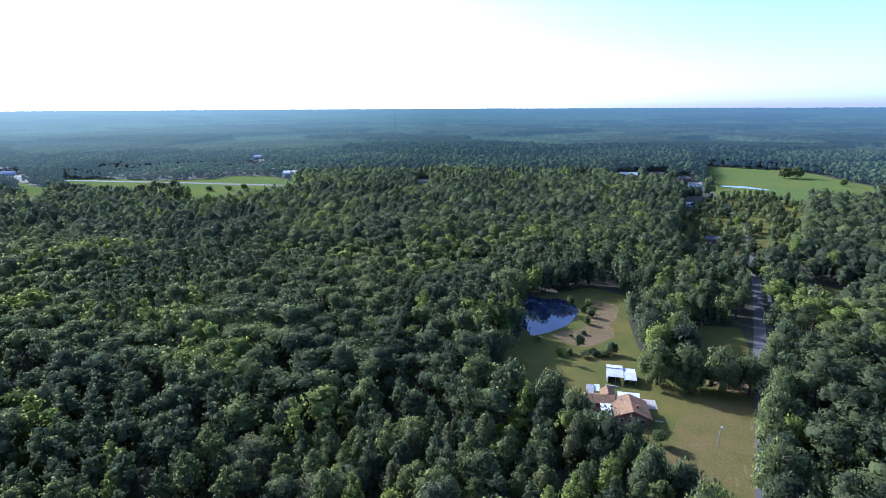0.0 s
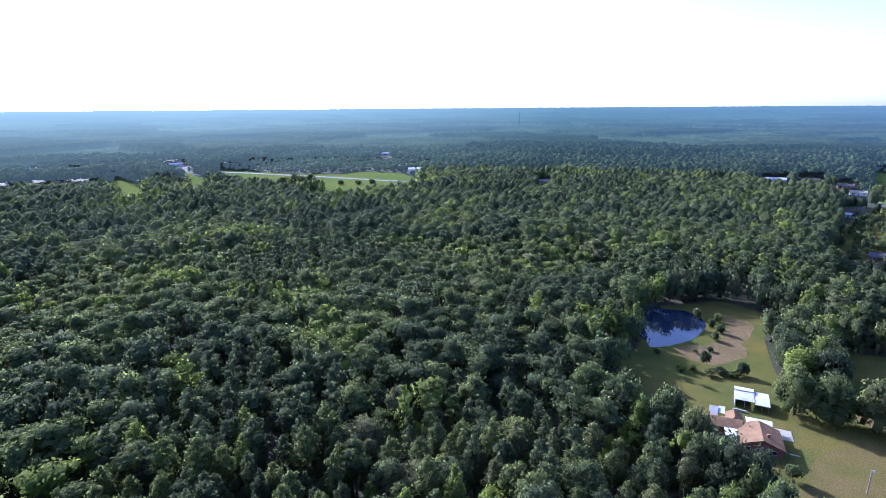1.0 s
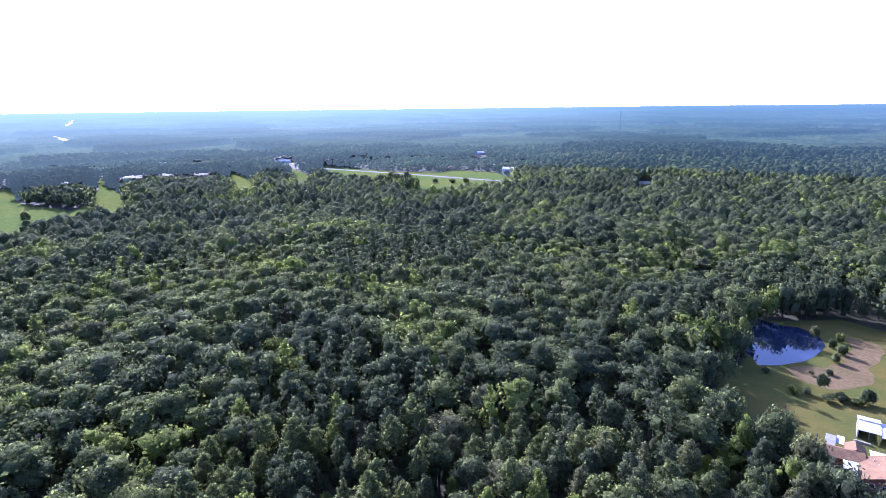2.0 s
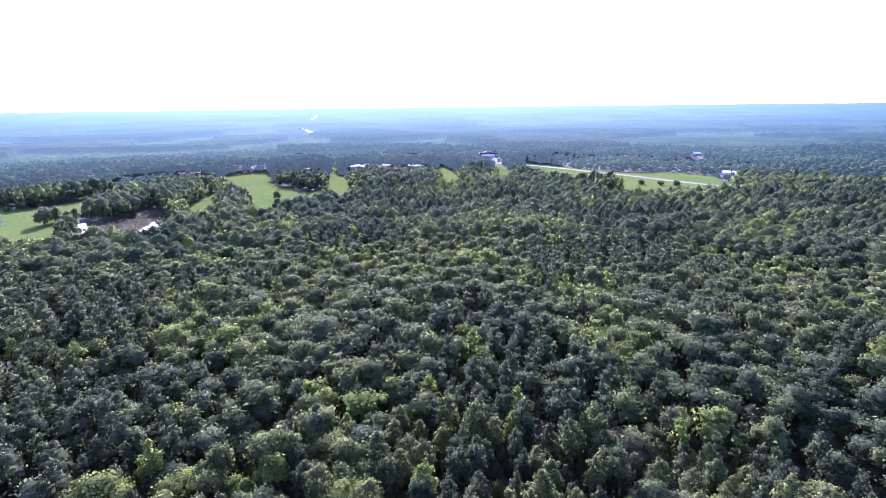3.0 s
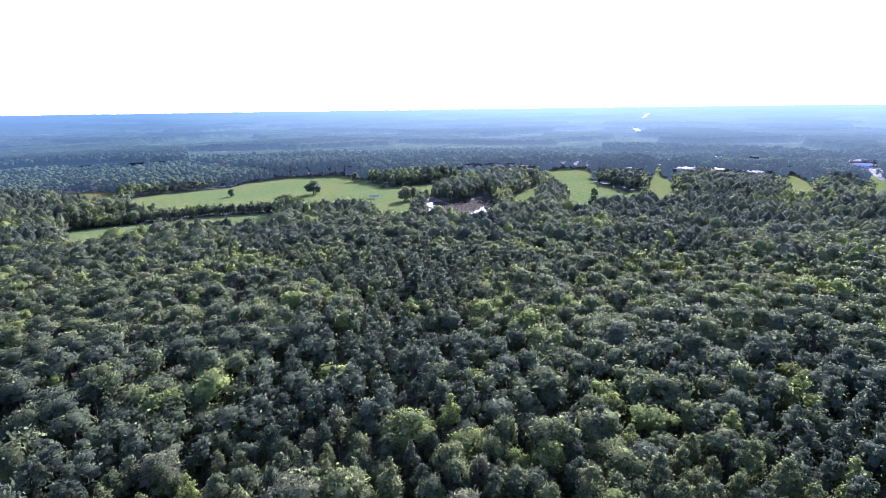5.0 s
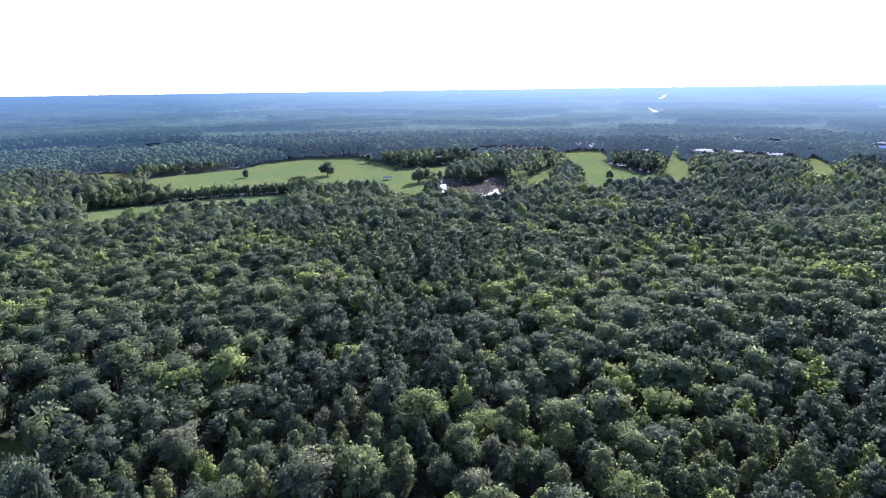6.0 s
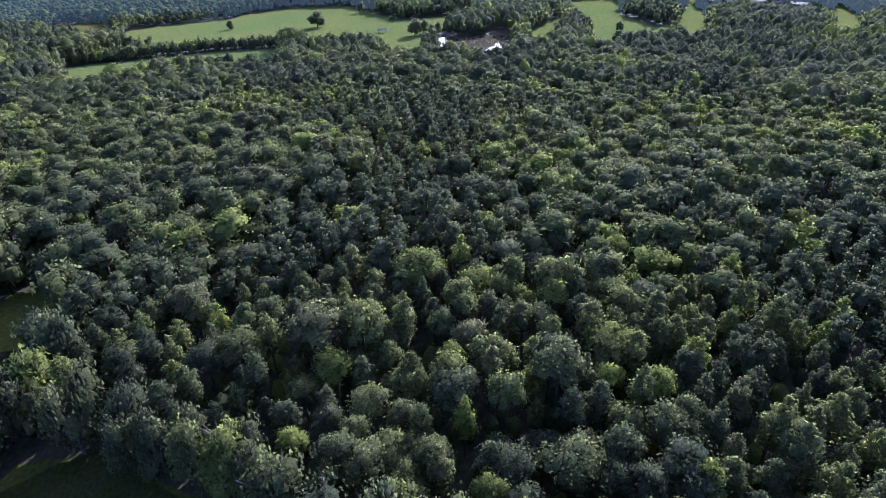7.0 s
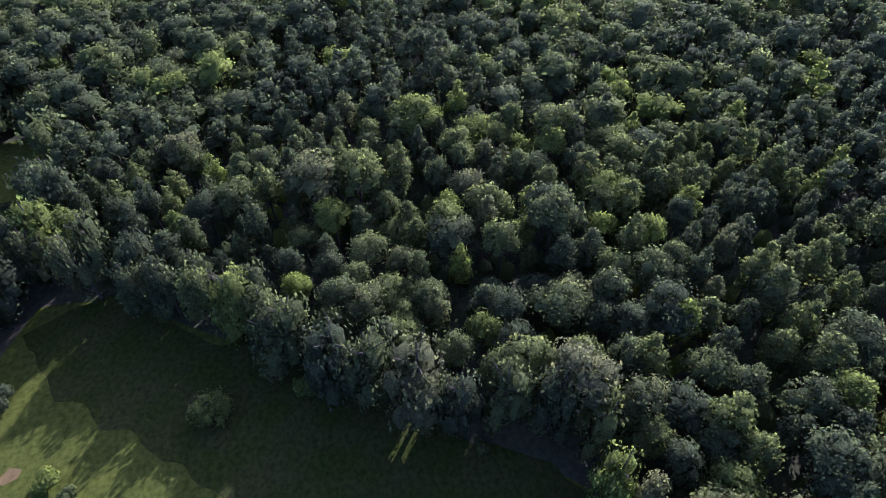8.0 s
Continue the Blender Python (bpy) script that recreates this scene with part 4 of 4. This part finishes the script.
part("roof", gable(-7.6, 6.4, -3.6, 10.4, 2.6, 3.7, "y", 0.3), SHINGLE, house, "small brown shingle roof at the back")
porch = part("porch", slab([(-8.6, -4.2, 2.35), (-5.4, -4.2, 2.35), (-5.4, 1.6, 2.75), (-8.6, 1.6, 2.75)], 0.07), METAL, house, "white metal porch roof")
for px in (-8.45, -5.6):
    part("post", boxes((px - 0.06, -4.1, 0, px + 0.06, -3.98, 2.36)), WHITE, porch)
carport = part("carport", slab([(-2.6, 4.95, 2.75), (3.6, 4.95, 2.75), (4.2, 9.6, 2.6), (-2.6, 9.9, 2.6)], 0.08), METAL, house, "white metal roof over a patio")
for px, py in ((-2.4, 9.6), (0.8, 9.5), (3.9, 9.3)):
    part("post", boxes((px - 0.06, py - 0.06, 0, px + 0.06, py + 0.06, 2.62)), WHITE, carport)
for px, py in ((-1.6, 0.6), (-2.4, 2.4)):
    part("vent", boxes((px - 0.12, py - 0.12, 3.3, px + 0.12, py + 0.12, 4.35)), METAL, house, "pale roof vent pipe")
part("chimney", boxes((1.2, -2.4, 3.4, 1.9, -1.7, 5.1)), BRICK, house, "short brick chimney")
for px in (-3.2, -0.6, 2.9):
    window(house, px, -4.9, 0.9, 1.2, 1.2, "s")
for py in (-3.0, 0.2, 2.8):
    window(house, 4.9, py, 0.9, 1.2, 1.2, "e")
window(house, -10.8, 2.0, 0.9, 1.1, 1.1, "s")
door = part("door", boxes((1.0, -4.99, 0.05, 1.95, -4.9, 2.1)), WHITE, house, "white front door")
part("handle", boxes((1.8, -5.03, 1.0, 1.86, -4.99, 1.1)), METAL, door)
house.matrix_world = pose(54.6, 145.6, 0.05, 0, 0, -10)
tagged(part("patio", boxes((-2.4, -2.7, 0.0, 2.4, 2.7, 0.12)), CONCRETE), "pale concrete patio slab beside the house", "patio").matrix_world = pose(62.7, 152.4, 0.06, 0, 0, -12)
tagged(part("step", boxes((-1.2, -0.25, 0.0, 1.2, 0.25, 0.1)), CONCRETE), "pale concrete path slab on the lawn", "path").matrix_world = pose(62.5, 142.8, 0.06, 0, 0, -12)

# the metal shed
shed = tagged(new("metal_shed"), "open metal shed with two white corrugated roofs", "shed")
part("roof", slab([(-5.0, -3.9, 2.5), (0.2, -3.9, 2.5), (0.2, 1.6, 3.1), (-5.0, 1.6, 3.1)], 0.06), METAL, shed, "white corrugated roof sheet")
part("roof", slab([(-5.2, 1.2, 3.3), (0.2, 1.2, 3.3), (0.2, 3.8, 3.1), (-5.2, 3.8, 3.1)], 0.06), METAL, shed, "white corrugated upper roof")
part("roof", slab([(0.3, -4.6, 2.2), (4.3, -4.6, 2.2), (4.3, -1.0, 2.7), (0.3, -1.0, 2.7)], 0.06), METAL, shed, "white lean-to roof")
part("roof", slab([(0.3, -1.0, 2.75), (4.3, -1.0, 2.75), (4.3, 3.4, 2.5), (0.3, 3.4, 2.5)], 0.06), METAL, shed, "bluish lean-to roof")
part("wall", boxes((-5.0, 3.3, 0, 4.1, 3.4, 2.4)), GREY, shed, "grey back wall")
part("wall", boxes((-5.0, -3.6, 0, -4.9, 3.28, 2.45)), GREY, shed, "grey side wall")
for px in (-4.8, -2.4, 0.1, 2.2, 4.1):
    part("post", boxes((px - 0.07, -3.75, 0, px + 0.07, -3.61, 2.45 if px < 0.2 else 2.28)), GREY, shed)
for k in range(13):
    px = -4.9 + 0.4 * k
    part("rib", slab([(px, -3.9, 2.563), (px + 0.06, -3.9, 2.563), (px + 0.06, 1.2, 3.12), (px, 1.2, 3.12)], 0.025), METAL, shed)
shed.matrix_world = pose(59.6, 168.6, 0.05, 0, 0, -13)
hut = tagged(new("garden_shed"), "small grey wooden shed with a weathered flat roof", "shed")
part("wall", boxes((-1.0, -2.6, 0, 1.0, 2.6, 2.1)), GREY, hut)
part("roof", slab([(-1.2, -2.9, 2.12), (1.2, -2.9, 2.12), (1.2, 2.9, 2.35), (-1.2, 2.9, 2.35)], 0.08), GREY, hut, "weathered grey roof")
part("door", boxes((-0.45, -2.68, 0.02, 0.45, -2.605, 1.95)), DARK, hut, "dark plank door")
hut.matrix_world = pose(45.8, 158.0, 0.05, 0, 0, -16)
awning = tagged(new("lean_to"), "pale open lean-to beside the grey shed", "shed")
part("roof", slab([(-0.9, -2.0, 1.9), (0.9, -2.0, 1.9), (0.9, 2.0, 2.1), (-0.9, 2.0, 2.1)], 0.06), METAL, awning)
for px, py in ((-0.8, -1.9), (0.8, -1.9), (-0.8, 1.9), (0.8, 1.9)):
    part("post", boxes((px - 0.05, py - 0.05, 0, px + 0.05, py + 0.05, 1.92)), GREY, awning)
awning.matrix_world = pose(48.4, 159.4, 0.05, 0, 0, -16)
stack = tagged(part("lumber_stack", boxes((-2.1, -0.3, 0, 2.1, 0.3, 0.35), (-1.9, -0.25, 0.352, 1.7, 0.2, 0.6)), CONCRETE), "low stack of pale boards by the shed", "lumber")
stack.matrix_world = pose(54.6, 163.2, 0.05, 0, 0, -18)

# the yard light on its pole
lamp_pole = tagged(new("yard_lamp"), "wooden yard pole with a small pale lamp", "lamp post")
bm = bmesh.new()
bmesh.ops.create_cone(bm, cap_ends=True, segments=10, radius1=0.16, radius2=0.11, depth=6.6, matrix=pose(0, 0, 3.3))
part("pole", bm, GREY, lamp_pole)
bm = bmesh.new()
bmesh.ops.create_cone(bm, cap_ends=True, segments=12, radius1=0.34, radius2=0.16, depth=0.35, matrix=pose(0.45, 0, 6.35))
part("shade", bm, METAL, lamp_pole, "pale lamp shade")
part("arm", boxes((0.0, -0.04, 6.45, 0.5, 0.04, 6.53)), METAL, lamp_pole)
lamp_pole.matrix_world = pose(73.4, 130.0, 0.05)


# buildings farther off
def far_house(name, x, y, w, d, eave, ridge, roof, wall, turn, label, category="house", along="x"):
    root = tagged(new(name), label, category)
    part("wall", gable_walls(-w / 2, -d / 2, w / 2, d / 2, eave, ridge, along), wall, root)
    part("roof", gable(-w / 2, -d / 2, w / 2, d / 2, eave, ridge, along, 0.5), roof, root)
    for k in range(max(2, int(w / 4))):
        window(root, -w / 2 + (k + 0.5) * w / max(2, int(w / 4)), -d / 2, 1.0, 1.3, 1.2, "s")
    part("door", boxes((-0.5, -d / 2 - 0.16, 0.05, 0.5, -d / 2 - 0.1, 2.1)), DARK, root)
    root.matrix_world = pose(x, y, 0.06, 0, 0, turn)
    return root


far_house("house", 182, 358, 10, 7, 2.8, 4.8, DARK, BRICK, -25, "dark-roofed brick house among trees by the road")
far_house("garage", 184, 343, 5, 4, 2.4, 3.6, METAL, WHITE, -25, "white-roofed garage among trees", "garage")
far_house("cabin", 225, 498, 9, 5, 2.5, 3.8, METAL, WHITE, -20, "small white cabin at the wood edge", "cabin")
far_house("cabin", 136, 293, 8, 6, 2.5, 4.0, CONCRETE, GREY, -20, "tan-roofed cabin hidden in the woods", "cabin")
far_house("house", 243, 721, 22, 10, 3.0, 5.0, METAL, WHITE, -12, "long low white-roofed house by the pasture")
far_house("house", 280, 720, 18, 10, 3.0, 5.0, DARK, WHITE, -20, "dark-roofed house by the pasture")
far_house("house", 297, 674, 14, 9, 3.0, 5.0, DARK, BRICK, -20, "brick house beside the pasture")
far_house("house", 288, 625, 14, 8, 3.0, 4.6, CONCRETE, WHITE, -20, "pale-roofed house beside the road")
far_house("hangar", -210, 748, 18, 12, 4.0, 6.0, METAL, WHITE, 10, "white metal hangar beside the airstrip", "hangar")
far_house("shed", -255, 800, 16, 8, 3.0, 5.0, METAL, GREY, 12, "pale shed behind the airstrip")
far_house("barn", -25, 656, 13, 8, 3.2, 5.0, CONCRETE, GREY, 0, "long pale metal barn in the woods", "barn")
far_house("house", -339, 1002, 18, 10, 3.5, 6.0, METAL, WHITE, 15, "white house in the far woods")
far_house("house", -449, 1122, 16, 10, 3.5, 6.0, METAL, WHITE, 20, "white house in the far woods")
for x0, y0, w0, m0 in ((-963, 791, 13, METAL), (-768, 653, 11, WHITE), (-893, 791, 12, METAL), (-717, 678, 12, DARK), (-773, 598, 13, METAL), (-604, 754, 20, METAL), (-628, 746, 14, WHITE)):
    far_house("house", x0, y0, w0, 10, 3.5, 6.0, m0, WHITE, 50, "pale-roofed village house in the woods")
far_house("house", -727, -92, 9, 7, 2.8, 4.6, METAL, GREY, 90, "small grey white-roofed house at the pasture edge")
pavilion = tagged(new("field_shelter"), "open dark-roofed shelter on the pasture", "shelter")
part("roof", gable(-4, -3, 4, 3, 2.6, 3.6, "x", 0.4), DARK, pavilion)
for px in (-3.7, 0, 3.7):
    for py in (-2.7, 2.7):
        part("post", boxes((px - 0.12, py - 0.12, 0, px + 0.12, py + 0.12, 2.6)), GREY, pavilion)
pavilion.matrix_world = pose(-556, 64, 0.06, 0, 0, 75)

# the radio mast on the far woods
mast = tagged(new("radio_mast"), "tall thin lattice radio mast above the far woods", "mast")
for k in range(3):
    c, w = math.cos(k * 2.0944), math.sin(k * 2.0944)
    bm = bmesh.new()
    bmesh.ops.create_cone(bm, cap_ends=True, segments=6, radius1=0.26, radius2=0.2, depth=72, matrix=pose(1.1 * c, 1.1 * w, 36))
    part("leg", bm, GREY, mast)
for k in range(24):
    part("brace", boxes((-1.3, -0.1, 3 * k + 1.4, 1.3, 0.1, 3 * k + 1.6), (-0.1, -1.3, 3 * k + 1.4, 0.1, 1.3, 3 * k + 1.6)), GREY, mast)
mast.matrix_world = pose(-144, 1669, 0)
